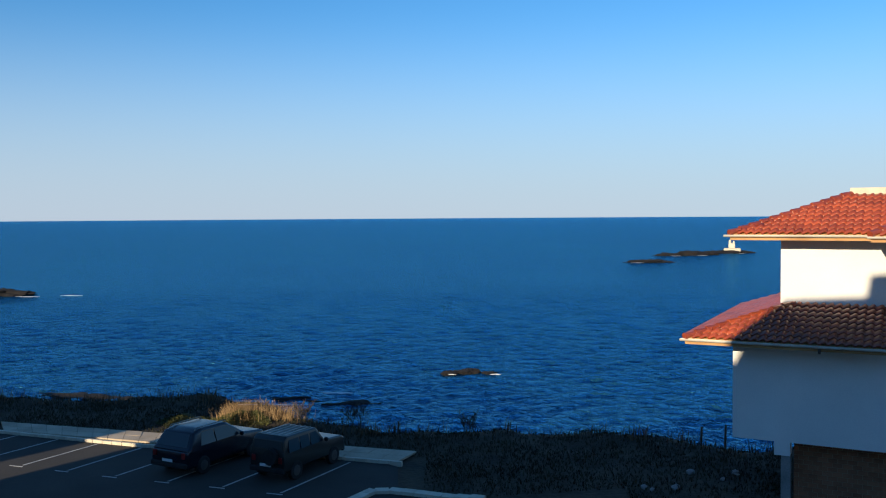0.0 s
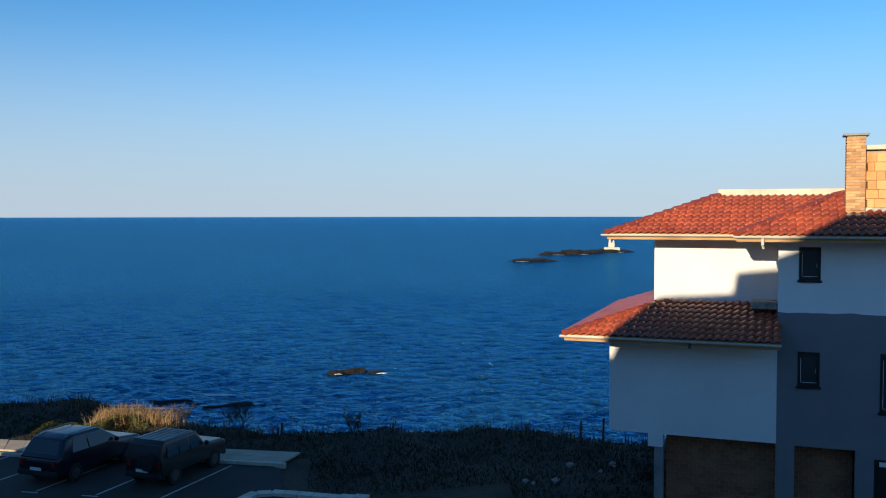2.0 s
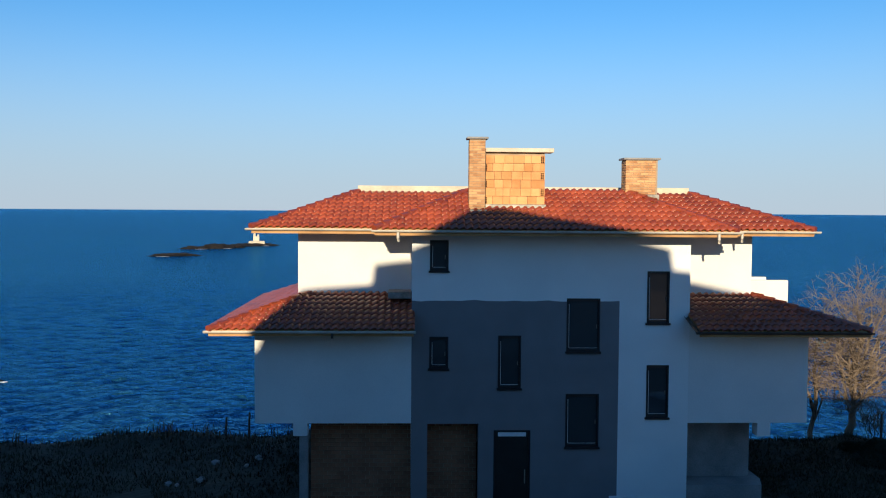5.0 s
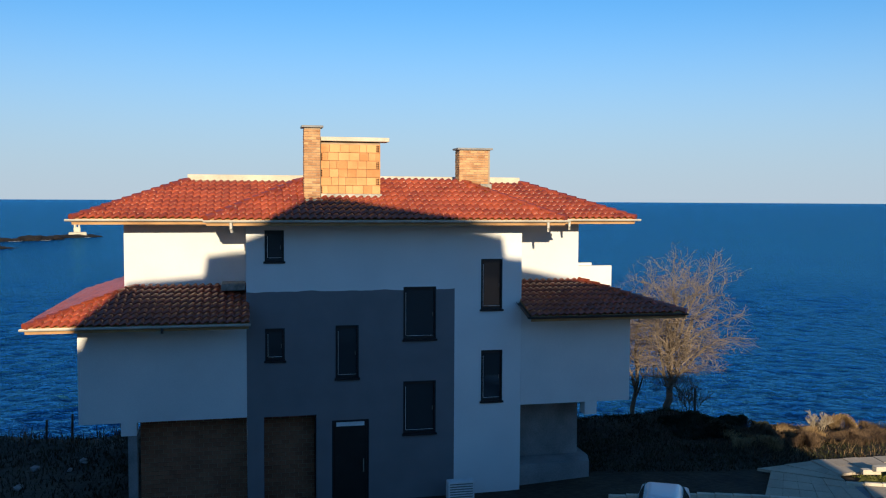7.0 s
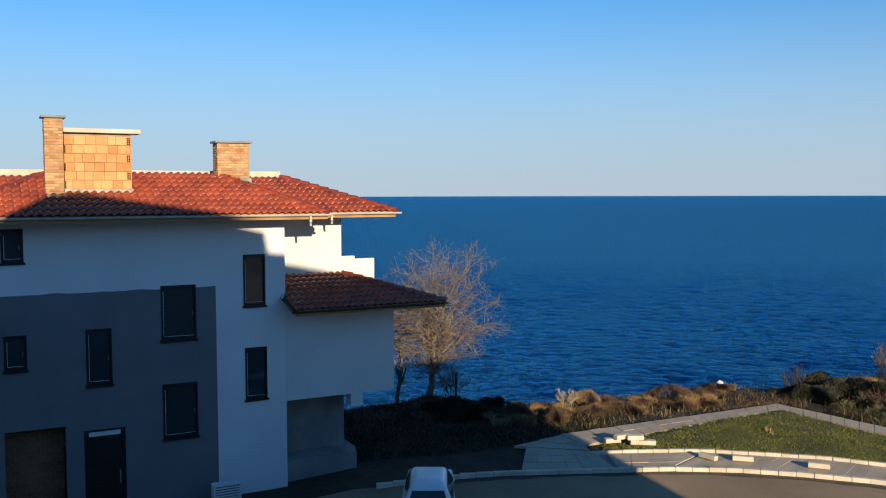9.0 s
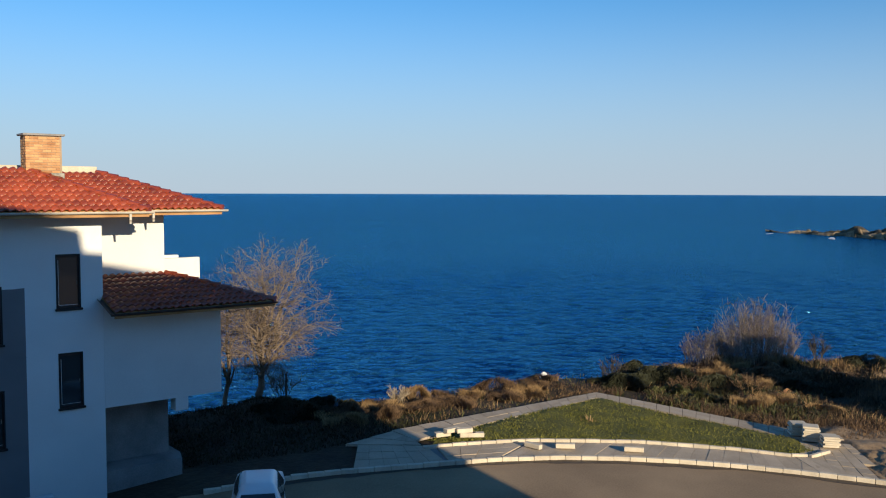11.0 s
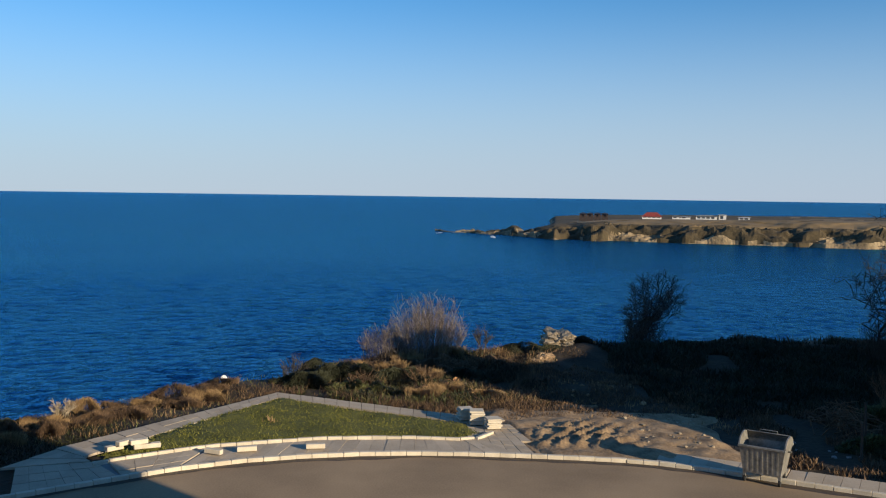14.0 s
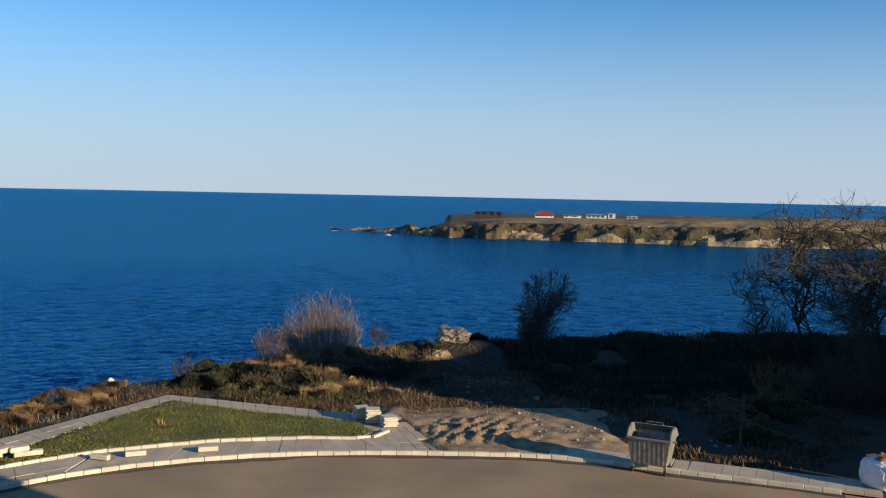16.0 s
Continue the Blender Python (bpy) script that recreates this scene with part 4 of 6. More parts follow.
for turn, w, h, m, lab, pt in ((-4.97, 3.0, 1.3, M_DARKGUT, "small dark-fronted beach house", 0.1), (-5.40, 3.0, 1.3, M_DARKGUT, "small dark-fronted beach house", 0.1), (-5.86, 3.0, 1.3, M_DARKGUT, "small dark-fronted beach house", 0.1),
                               (-6.33, 3.0, 1.3, M_DARKGUT, "small dark-fronted beach house", 0.1), (-9.2, 8.5, 0.5, M_TILE, "house with a red hip roof", 0.33), (-10.64, 3.0, 0.9, M_CONC, "low white hut on dry meadow", 0.06),
                               (-11.1, 6.0, 0.7, M_CONC, "low white flat-roofed building", 0.05), (-12.46, 9.0, 1.2, M_CONC, "low grey-roofed white building", 0.08), (-13.4, 3.2, 1.9, M_WHITE, "tall white flat-roofed building", 0.03), (-14.65, 4.6, 0.9, M_WHITE, "low white flat-roofed building", 0.03)):
    far_house(420 * cos(radians(turn)), 420 * sin(radians(turn)), -1.15, w, 6, h, m, lab, pt)


def rock(name, x, y, z, sx, sy, sz, material, label, seed, rough=0.35, category="rock", group=""):
    bm = bmesh.new()
    bmesh.ops.create_icosphere(bm, subdivisions=4, radius=1)
    for v in bm.verts:
        n = v.co.normalized()
        f = 1 + rough * noise.fractal(n * 1.6 + Vector((seed * 3.1, 0, 0)), 0.7, 2.1, 4) + 0.12 * noise.noise(n * 7 + Vector((seed, 0, 0)))
        v.co = Vector((n.x * sx, n.y * sy, max(n.z, -0.4) * sz)) * f
    ob = tagged(part(name, bm, material), label, category, group)
    ob.location = (x, y, z)
    ob.rotation_euler.z = seed
    return ob


for x, y, a, b, c, s in ((2.4, 93, 1.5, 1.0, 0.42, 1), (0.6, 92.6, 1.1, 0.7, 0.32, 2), (4.6, 92.6, 0.9, 0.6, 0.26, 3)):
    rock("sea_rock", x, y, SEA_Z - 0.05, a, b, c, M_ROCK, "low dark wave-washed rock in the sea", s, group="sea rocks").rotation_euler.z = 0.1 * s
for x, y, a, b, c, s in ((70, 304, 8.5, 3, 1.1, 4), (88, 352, 5, 3, 1.3, 5), (97, 353, 7, 3, 1.9, 6), (106, 357, 4, 3, 1.4, 7), (118, 372, 10, 5, 1.5, 8), (-94, 190, 6, 3, 1.6, 9), (-100, 187, 7, 3, 1.2, 10)):
    rock("islet", x, y, SEA_Z - 0.2, a, b, c, M_ROCK, "low rocky islet in the sea", s, group="islets").rotation_euler.z = 0.05 * s - 0.35
for i, (x, y, s) in enumerate(((-34, 82, 3), (-27, 80, 2.4), (-21, 79, 2.8), (-14, 80, 2.2), (-8, 78, 1.8), (-40, 80, 3))):
    rock("shore_rock", x, y, SEA_Z - 0.35, s * 1.8, s * 0.6, 0.5, M_ROCK, "flat dark rock at the water's edge", 20 + i, group="shore rocks").rotation_euler.z = 0.1 * i - 0.3


def foam(x, y, l, w, seed):
    """A thin irregular sheet of white water."""
    bm, rng = bmesh.new(), random.Random(seed)
    n = 24
    ring = [bm.verts.new((l / 2 * cos(2 * pi * q / n) * rng.uniform(0.7, 1.1), w / 2 * sin(2 * pi * q / n) * rng.uniform(0.4, 1.3), rng.uniform(0.0, 0.05))) for q in range(n)]
    top = bm.verts.new((0, 0, 0.1))
    for q in range(n):
        bm.faces.new((ring[q], ring[(q + 1) % n], top))
    ob = tagged(part("foam", bm, M_FOAM), "white foam of a small breaking wave", "foam", "breaking waves")
    ob.location, ob.rotation_euler.z = (x, y, SEA_Z + 0.03), rng.uniform(-0.2, 0.1)


for i, (x, y, l, w) in enumerate(((-24, 77.5, 12, 0.5), (-36, 80, 10, 0.5), (-15, 77.5, 8, 0.45), (-10, 82.5, 4, 0.8), (3.0, 94.2, 1.0, 0.6), (5.2, 91.6, 1.1, 0.14), (0.8, 91.6, 0.9, 0.1), (65, 301, 5, 2), (90, 348, 5, 2), (101, 350, 4, 1.5), (122, 368, 4, 2), (-86, 186, 6, 1.2), (-78, 188, 6, 0.8), (348, 4, 20, 2.5), (375, 27, 9, 2))):
    foam(x, y, l, w, i)

# white stone beacon on the islet
tower = thing("beacon", Matrix.Translation((120, 373, SEA_Z + 0.7)) @ Matrix.Rotation(-0.3, 4, "Z"), "weathered white stone beacon ruin on the islet", "beacon")
bm = box(bmesh.new(), -3.4, 3.4, -2, 2, -1, 1.3, 0.3)
part("base", bm, M_KERB, tower)
part("shaft", box(bmesh.new(), -1.5, 1.1, -1.2, 1.2, 1.28, 3.3, 0.25), M_KERB, tower)
part("turret", tube(bmesh.new(), [(-0.9, 0, 3.25), (-0.9, 0, 4.4), (-0.9, 0, 4.9)], [0.55, 0.5, 0.05], 8), M_KERB, tower)
part("turret", tube(bmesh.new(), [(0.6, 0, 3.25), (0.6, 0, 3.9), (0.6, 0, 4.3)], [0.45, 0.4, 0.05], 8), M_KERB, tower)


# ---- plants ----
def height_at(x, y):
    return float(land_height(np.array([float(x)]), np.array([float(y)]))[0])


def bare_tree(name, x, y, height, spread_r, seed, label, stems=3, lean=(0, 0), material=M_BARK, trunk_r=0.13, levels=4, kids=5, z=None, up=0.35, foot=0.1):
    """A leafless tree: tapered trunk and limbs, with a crown of fine twigs."""
    rng = random.Random(seed)
    base = Vector((x, y, (height_at(x, y) if z is None else z) - 0.1))
    ob = thing(name, Matrix.Translation(base), label, "tree" if height > 3.6 else "bush")
    trunk, crown = bmesh.new(), bmesh.new()

    def grow(p, d, length, r, level):
        pts, rad = [p], [r]
        n = 4 if level < 3 else 3
        for i in range(n):
            jit = 0.16 + 0.06 * level
            d = (d + Vector((rng.uniform(-jit, jit), rng.uniform(-jit, jit), rng.uniform(-jit * 0.5, jit * 0.8)))).normalized()
            p = p + d * (length / n)
            pts.append(p)
            rad.append(r * (1 - 0.62 * (i + 1) / n))
        tube(trunk if level <= 1 else crown, pts, rad, 6 if level == 0 else (5 if level == 1 else 3), cap=level == 0)
        if level >= levels:
            return
        m = kids + (1 if level == 0 else 0) + (2 if level >= 2 else 0)
        for c in range(m):
            f = rng.uniform(0.30, 1.0) if level else rng.uniform(0.35, 1.0)
            i = min(int(f * n), n - 1)
            q = pts[i].lerp(pts[i + 1], f * n - i)
            side = Vector((rng.gauss(0, 1), rng.gauss(0, 1), rng.gauss(0, 0.5))).normalized()
            nd = (d * 0.75 + side * 0.78 + Vector((lean[0] * 0.5, lean[1] * 0.5, up))).normalized()
            grow(q, nd, length * rng.uniform(0.42, 0.66), max(rad[i] * 0.5, 0.010 if level < 2 else 0.0075), level + 1)
    for s in range(stems):
        a = 2 * pi * s / stems + rng.uniform(-0.5, 0.5)
        o = spread_r / height
        d = Vector((cos(a) * o * 0.55 + lean[0], sin(a) * o * 0.55 + lean[1], 1)).normalized()
        f = foot * rng.uniform(0.4, 1.2) * (stems > 1)
        grow(Vector((cos(a) * f, sin(a) * f, 0)), d, height * rng.uniform(0.52, 0.64), trunk_r * rng.uniform(0.75, 1.1), 0)
    part("trunk", trunk, material, ob)
    part("crown", crown, material, ob)["label"] = "bare fine twigs"
    return ob


def crown_tree(name, x, y, height, centre, radii, seed, label, fork, trunk_r, limbs=12, subs=9, twigs=8, tips=2, material=M_BARK, gnarl=0.06, fine=0.006, low=-0.45):
    """A leafless tree: a trunk that forks low, limbs that reach out to a rounded crown, and fine twigs."""
    rng = random.Random(seed)
    ob = thing(name, Matrix.Translation((x, y, height_at(x, y) - 0.1)), label, "tree")
    trunk, crown = bmesh.new(), bmesh.new()
    c, rr = Vector(centre), Vector(radii)

    def wander(a, b, n, bow, jit):
        L = (b - a).length
        out = []
        for i in range(n + 1):
            t = i / n
            p = a.lerp(b, t) + Vector((0, 0, bow * L * 4 * t * (1 - t)))
            if 0 < i < n:
                p += Vector((rng.gauss(0, jit), rng.gauss(0, jit), rng.gauss(0, jit))) * L
            out.append(p)
        return out

    def taper(r0, r1, n):
        return [r0 + (r1 - r0) * i / n for i in range(n + 1)]
    top = c + Vector((0, 0, rr.z * 0.55))
    lead = wander(Vector((0, 0, 0)), Vector((c.x * 0.25, c.y * 0.25, fork)), 4, 0, 0.03) + wander(Vector((c.x * 0.25, c.y * 0.25, fork)), top, 5, 0, gnarl)[1:]
    tube(trunk, lead, taper(trunk_r, trunk_r * 0.7, 4) + taper(trunk_r * 0.6, 0.014, 4), 8)
    for k in range(limbs):
        az = k * 2.39996 + rng.uniform(-0.4, 0.4)
        sz = low + (0.92 - low) * (k + 0.5) / limbs
        h = max(0.0, 1 - sz * sz) ** 0.5
        d = Vector((cos(az) * h, sin(az) * h, sz))
        end = c + Vector((d.x * rr.x, d.y * rr.y, d.z * rr.z)) * rng.uniform(0.62, 0.95)
        f = 3.2 + 3.6 * (k / limbs) * rng.uniform(0.5, 1.0)
        i = int(f)
        start = lead[i].lerp(lead[i + 1], f - i)
        pts = wander(start, end, 6, rng.uniform(-0.06, 0.10), gnarl)
        r0 = trunk_r * rng.uniform(0.26, 0.42)
        tube(trunk, pts, taper(r0, fine * 1.8, 6), 5, cap=False)
        for q in range(subs):
            t = rng.uniform(0.25, 1.0)
            i = min(int(t * 6), 5)
            o = pts[i].lerp(pts[i + 1], t * 6 - i)
            away = Vector(((o.x - c.x) / rr.x, (o.y - c.y) / rr.y, (o.z - c.z) / rr.z + 0.25))
            sd = (away * 0.6 + (pts[i + 1] - pts[i]).normalized() * 0.5 + Vector((rng.gauss(0, 0.55), rng.gauss(0, 0.55), rng.gauss(0, 0.5)))).normalized()
            e = o + sd * height * rng.uniform(0.10, 0.20)
            sub = wander(o, e, 4, 0.04, gnarl * 1.2)
            tube(crown, sub, taper(fine * 1.9, fine * 1.1, 4), 3, cap=False)
            for w in range(twigs):
                t = rng.uniform(0.2, 1.0)
                i = min(int(t * 4), 3)
                o2 = sub[i].lerp(sub[i + 1], t * 4 - i)
                td = (sd * 0.7 + Vector((rng.gauss(0, 0.6), rng.gauss(0, 0.6), rng.gauss(0.1, 0.5)))).normalized()
                e2 = o2 + td * height * rng.uniform(0.045, 0.09)
                tw = wander(o2, e2, 2, 0.03, 0.08)
                tube(crown, tw, taper(fine * 1.1, fine * 0.6, 2), 3, cap=False)
                for z in range(tips):
                    o3 = tw[1].lerp(tw[2], rng.random())
                    e3 = o3 + (td + Vector((rng.gauss(0, 0.7), rng.gauss(0, 0.7), rng.gauss(0, 0.5)))).normalized() * height * rng.uniform(0.02, 0.045)
                    tube(crown, [o3, e3], [fine * 0.7, fine * 0.4], 3, cap=False)
    part("trunk", trunk, material, ob)
    part("crown", crown, material, ob, "bare fine twigs")
    return ob


crown_tree("bare_tree", 29.9, 21.6, 6.4, (0.5, -0.45, 4.0), (2.15, 2.15, 2.45), 11, "leafless sunlit tree at the bluff's edge", 1.4, 0.16, 26, 12, 9, 2, fine=0.0055, low=-0.8)
crown_tree("bare_tree", 30.4, 23.6, 7.2, (0.2, 0.0, 4.8), (1.2, 1.2, 2.5), 12, "slender leafless tree beside the house", 2.2, 0.13, 12, 9, 8, 2, fine=0.0055)
crown_tree("bare_tree", 37.2, -20.0, 8.4, (0.2, -0.6, 5.0), (2.8, 2.4, 3.6), 13, "large bare dark tree with tangled branches", 1.4, 0.2, 26, 13, 8, material=M_BARKDARK, gnarl=0.12, fine=0.009)
crown_tree("bare_tree", 46.5, -21.4, 9.0, (0.0, 0.3, 5.2), (1.5, 1.5, 4.0), 14, "tall thin bare tree with crooked limbs", 2.0, 0.17, 17, 7, 5, 1, material=M_BARKDARK, gnarl=0.15, fine=0.012)
crown_tree("bare_tree", 46.0, -18.9, 5.6, (0.0, 0.2, 3.6), (1.5, 1.5, 2.0), 15, "small bare dark tree with crooked limbs", 1.6, 0.10, 9, 6, 5, 1, material=M_BARKDARK, gnarl=0.14, fine=0.010)


def thicket(name, x, y, r, h, n, seed, label, material, stem=0.012, tilt=0.35, bend=(0, 0)):
    """A leafless bush: a dome of thin rising stems with side twigs."""
    rng = random.Random(seed)
    ob = thing(name, Matrix.Translation((x, y, height_at(x, y) - 0.1)), label, "bush")
    stems, twigs = bmesh.new(), bmesh.new()
    for i in range(n):
        a, f = rng.uniform(0, 2 * pi), rng.random() ** 0.6
        p = Vector((cos(a) * f * r * 0.55, sin(a) * f * r * 0.55, 0))
        hh = h * (1 - 0.55 * f * f) * rng.uniform(0.6, 1.05)
        out = Vector((cos(a), sin(a), 0)) * (f * tilt) + Vector((rng.gauss(bend[0], 0.10), rng.gauss(bend[1], 0.10), 0))
        pts = [p + out * (hh * t ** 1.4) + Vector((rng.gauss(0, 0.03), rng.gauss(0, 0.03), hh * t)) for t in (0, 0.35, 0.7, 1)]
        tube(stems, pts, [stem, stem * 0.9, stem * 0.7, stem * 0.4], 3, cap=False)
        for q in range(5):
            t = rng.uniform(0.35, 1)
            k = min(int(t * 3), 2)
            o = pts[k].lerp(pts[k + 1], t * 3 - k)
            e = o + Vector((rng.gauss(0, 0.22), rng.gauss(0, 0.22), rng.uniform(0.1, 0.5))) * (h / 3.2)
            tube(twigs, [o, o.lerp(e, 0.5) + Vector((0, 0, 0.02)), e], [stem * 0.7, stem * 0.6, stem * 0.4], 3, cap=False)
    part("stem_crown", stems, material, ob)["kind"] = "stuff"
    part("twig_crown", twigs, material, ob)["kind"] = "stuff"
    return ob


thicket("bare_bush", 44.0, 3.7, 3.0, 3.0, 430, 17, "grey leafless bush of thin upright stems", M_TWIG, 0.008, 0.27)
thicket("bare_bush", 43.6, 5.6, 2.2, 1.9, 200, 18, "low grey leafless bush at the bluff", M_TWIG, 0.009, 0.3)
crown_tree("bare_tree", 50.4, -7.3, 4.4, (0.0, -1.35, 2.7), (1.4, 1.75, 1.75), 16, "dark wind-bent leafless shrub tree", 0.5, 0.10, 26, 10, 8, 2, material=M_BARKDARK, gnarl=0.05, fine=0.008, low=-0.35)
thicket("bare_bush", 50.2, -7.7, 1.6, 2.3, 110, 36, "dark tangled stems at a shrub's foot", M_BARKDARK, 0.013, 0.3, (0.0, -0.18))
thicket("bare_bush", 49.9, -7.6, 1.3, 1.9, 110, 19, "dark leafless bush on shaded ground", M_BARKDARK)
thicket("bare_bush", 46.0, -19.5, 2.0, 3.0, 160, 24, "tangled dark bush under the trees", M_BARKDARK)
thicket("bare_bush", 35.4, -18.4, 2.2, 3.2, 200, 25, "tangled dark bush round a tree", M_BARKDARK)
thicket("bare_bush", 40.5, 9.5, 0.9, 1.2, 60, 26, "small dark leafless bush at the bluff", M_BARKDARK)
thicket("bare_bush", 39.3, 3.6, 1.1, 0.9, 90, 27, "low rusty bramble beside the path", M_RUST, 0.014, 0.8)
thicket("bare_bush", 38.3, 6.0, 1.2, 0.8, 90, 28, "low rusty bramble beside the path", M_RUST, 0.014, 0.8)
bare_tree("bare_bush", 31.2, 15.9, 0.9, 0.9, 19, "small pale dead bush without leaves", stems=5, material=M_BOULDER, trunk_r=0.025, levels=3, kids=4)
for i, (x, y) in enumerate(((45, 1.0), (-8.6, 43.2), (-6.6, 41.4), (-11.4, 45.5), (1.0, 40.0), (-4, 40.6), (28.9, 19.8), (33.6, -15.4), (33.0, -14.0))):
    bare_tree("bare_bush", x, y, (1.5 + 0.4 * (i % 3)) * (1 if x > 2 else 0.6), 1.0, 40 + i, "small brown leafless weed bush", stems=5, material=M_BARKDARK if x > 44 or x < 2 else M_RUST, trunk_r=0.018, levels=2, kids=6, up=0.5)


def blades(name, xs, ys, h, width, material, label, seed, lean=0.5, lift=0.0, category="grass", surface=None):
    """Grass or weeds: one object of many thin leaning blades."""
    rng = np.random.RandomState(seed)
    n = len(xs)
    zs = (land_height(xs, ys) if surface is None else surface(xs, ys)) + lift
    a, hh = rng.rand(n) * 2 * pi, h * (0.5 + 0.8 * rng.rand(n) ** 1.5)
    b, off = rng.rand(n) * 2 * pi, lean * hh * rng.rand(n)
    w = width * (0.6 + 0.8 * rng.rand(n))
    base = np.stack([xs, ys, zs - 0.03], -1)
    side = np.stack([np.cos(a) * w, np.sin(a) * w, np.zeros(n)], -1)
    mid = base + np.stack([np.cos(b) * off * 0.35, np.sin(b) * off * 0.35, hh * 0.6], -1)
    tip = base + np.stack([np.cos(b) * off, np.sin(b) * off, hh * 0.97], -1)
    verts = np.stack([base - side, base + side, mid + side * 0.7, mid - side * 0.7, tip], 1).reshape(-1, 3)
    k = np.arange(n) * 5
    faces = [(q, q + 1, q + 2, q + 3) for q in k] + [(q + 3, q + 2, q + 4) for q in k]
    me = bpy.data.meshes.new(name)
    me.from_pydata(verts.tolist(), [], faces)
    me.materials.append(material)
    return tagged(new(name, me), label, category, kind="stuff")


def scatter(n, seed, x0, x1, y0, y1, keep, clump=0.0, per=12):
    """Random places in a stretch of the plan where keep() holds; clump gathers them in tufts."""
    rng = np.random.RandomState(seed)
    if clump:
        cx, cy = rng.uniform(x0, x1, n // per), rng.uniform(y0, y1, n // per)
        xs = np.repeat(cx, per) + rng.normal(0, clump, n // per * per)
        ys = np.repeat(cy, per) + rng.normal(0, clump, n // per * per)
    else:
        xs, ys = rng.uniform(x0, x1, n), rng.uniform(y0, y1, n)
    k = keep(xs, ys)
    return xs[k], ys[k]


PATH_A, PATH_B = ((27.35, 14.2), (36.2, 9.25)), ((36.2, 9.25), (33.2, 1.2))


def beyond(xs, ys):
    """On the sea side of the two legs of the path."""
    a = (xs - 27.35) * (9.25 - 14.2) - (ys - 14.2) * (36.2 - 27.35) < -1.6
    b = (xs - 36.2) * (1.2 - 9.25) - (ys - 9.25) * (33.2 - 36.2) < -1.6
    return a | b


def edge_strip(lo, hi):
    return lambda xs, ys: (coast_depth(xs, ys) > lo) & (coast_depth(xs, ys) < hi)


def lawn_inside(xs, ys):
    poly = [(26.6, 12.5), (28.2, 9.5), (29.0, 7.5), (29.8, 4.7), (30.0, 1.6), (30.7, 0.6), (32.0, 1.4), (35.05, 8.85), (30.8, 11.1)]
    c = np.zeros(xs.shape, bool)
    for (ax, ay), (bx, by) in zip(poly, poly[1:] + poly[:1]):
        c ^= ((ay > ys) != (by > ys)) & (xs < (bx - ax) * (ys - ay) / (by - ay + 1e-12) + ax)
    return c


# lawn bed and its grass
lx, ly = np.meshgrid(np.arange(26, 36, 0.25), np.arange(0, 13.5, 0.25))
inside = lawn_inside(lx, ly)
lz = np.where(inside, 0.09 + 0.07 * value_noise(lx, ly, 1.2, 12) + 0.03 * value_noise(lx, ly, 0.5, 13), -0.25)
grid_mesh("lawn", lx, ly, lz, M_TURF, "patchy green lawn inside the kerb", "lawn")
lawn_top = lambda xs, ys: 0.09 + 0.07 * value_noise(xs, ys, 1.2, 12)
xs, ys = scatter(60000, 30, 26, 36, 0, 13.5, lawn_inside)
blades("lawn_grass", xs, ys, 0.07, 0.014, M_BLADE, "short green lawn grass", 31, 0.9, surface=lawn_top)
xs, ys = scatter(120, 32, 26, 36, 0, 13.5, lawn_inside, 0.12, 18)
blades("lawn_weeds", xs, ys, 0.22, 0.02, M_STRAW, "dry weed tufts in the lawn", 33, 0.9, surface=lawn_top)
# bluff edge by the path: rusty weeds and straw
k1 = lambda xs, ys: beyond(xs, ys) & (coast_depth(xs, ys) > -1.2) & (xs < 41) & (value_noise(xs, ys, 1.4, 51) > -0.04)
xs, ys = scatter(30000, 34, 27, 41, 5, 18, k1, 0.16, 26)
blades("dry_weeds", xs, ys, 0.20, 0.010, M_RUST, "rust-brown dry weeds on the bluff", 35, 1.7)
xs, ys = scatter(5200, 36, 27, 42, 3, 18, lambda xs, ys: beyond(xs, ys) & (coast_depth(xs, ys) > -0.8) & (coast_depth(xs, ys) < 3.2), 0.22, 22)
blades("straw_grass", xs, ys, 0.30, 0.008, M_STRAW, "matted straw-coloured dry grass on the bluff", 37, 1.6)
xs, ys = scatter(3500, 38, 28, 42, 2, 17, beyond)
blades("rough_grass", xs, ys, 0.16, 0.018, M_BRAMBLE, "short rough grass beside the path", 39, 0.9)
# slope below the bush
k2 = lambda xs, ys: beyond(xs, ys) & (coast_depth(xs, ys) > -1.5) & (np.hypot(xs - 47, ys + 2.9) > 3.4) & (value_noise(xs, ys, 1.1, 52) > -0.15)
xs, ys = scatter(36000, 40, 34, 47, -1.5, 9, k2, 0.18, 26)
blades("dry_weeds", xs, ys, 0.30, 0.009, M_RUST, "rust-brown dry weeds under the bush", 41, 1.7)
xs, ys = scatter(4500, 42, 35, 41, 1, 8, k2, 0.3, 24)
blades("green_weeds", xs, ys, 0.30, 0.03, M_BRAMBLE, "green bramble and weeds beside the path", 43, 1.0)
xs, ys = scatter(5000, 44, 34, 46, -2, 8, lambda xs, ys: k2(xs, ys) & (value_noise(xs, ys, 1.7, 69) > 0.12), 0.2, 30)
blades("straw_grass", xs, ys, 0.55, 0.008, M_STRAW, "clumps of straw grass on the slope", 45, 0.8)
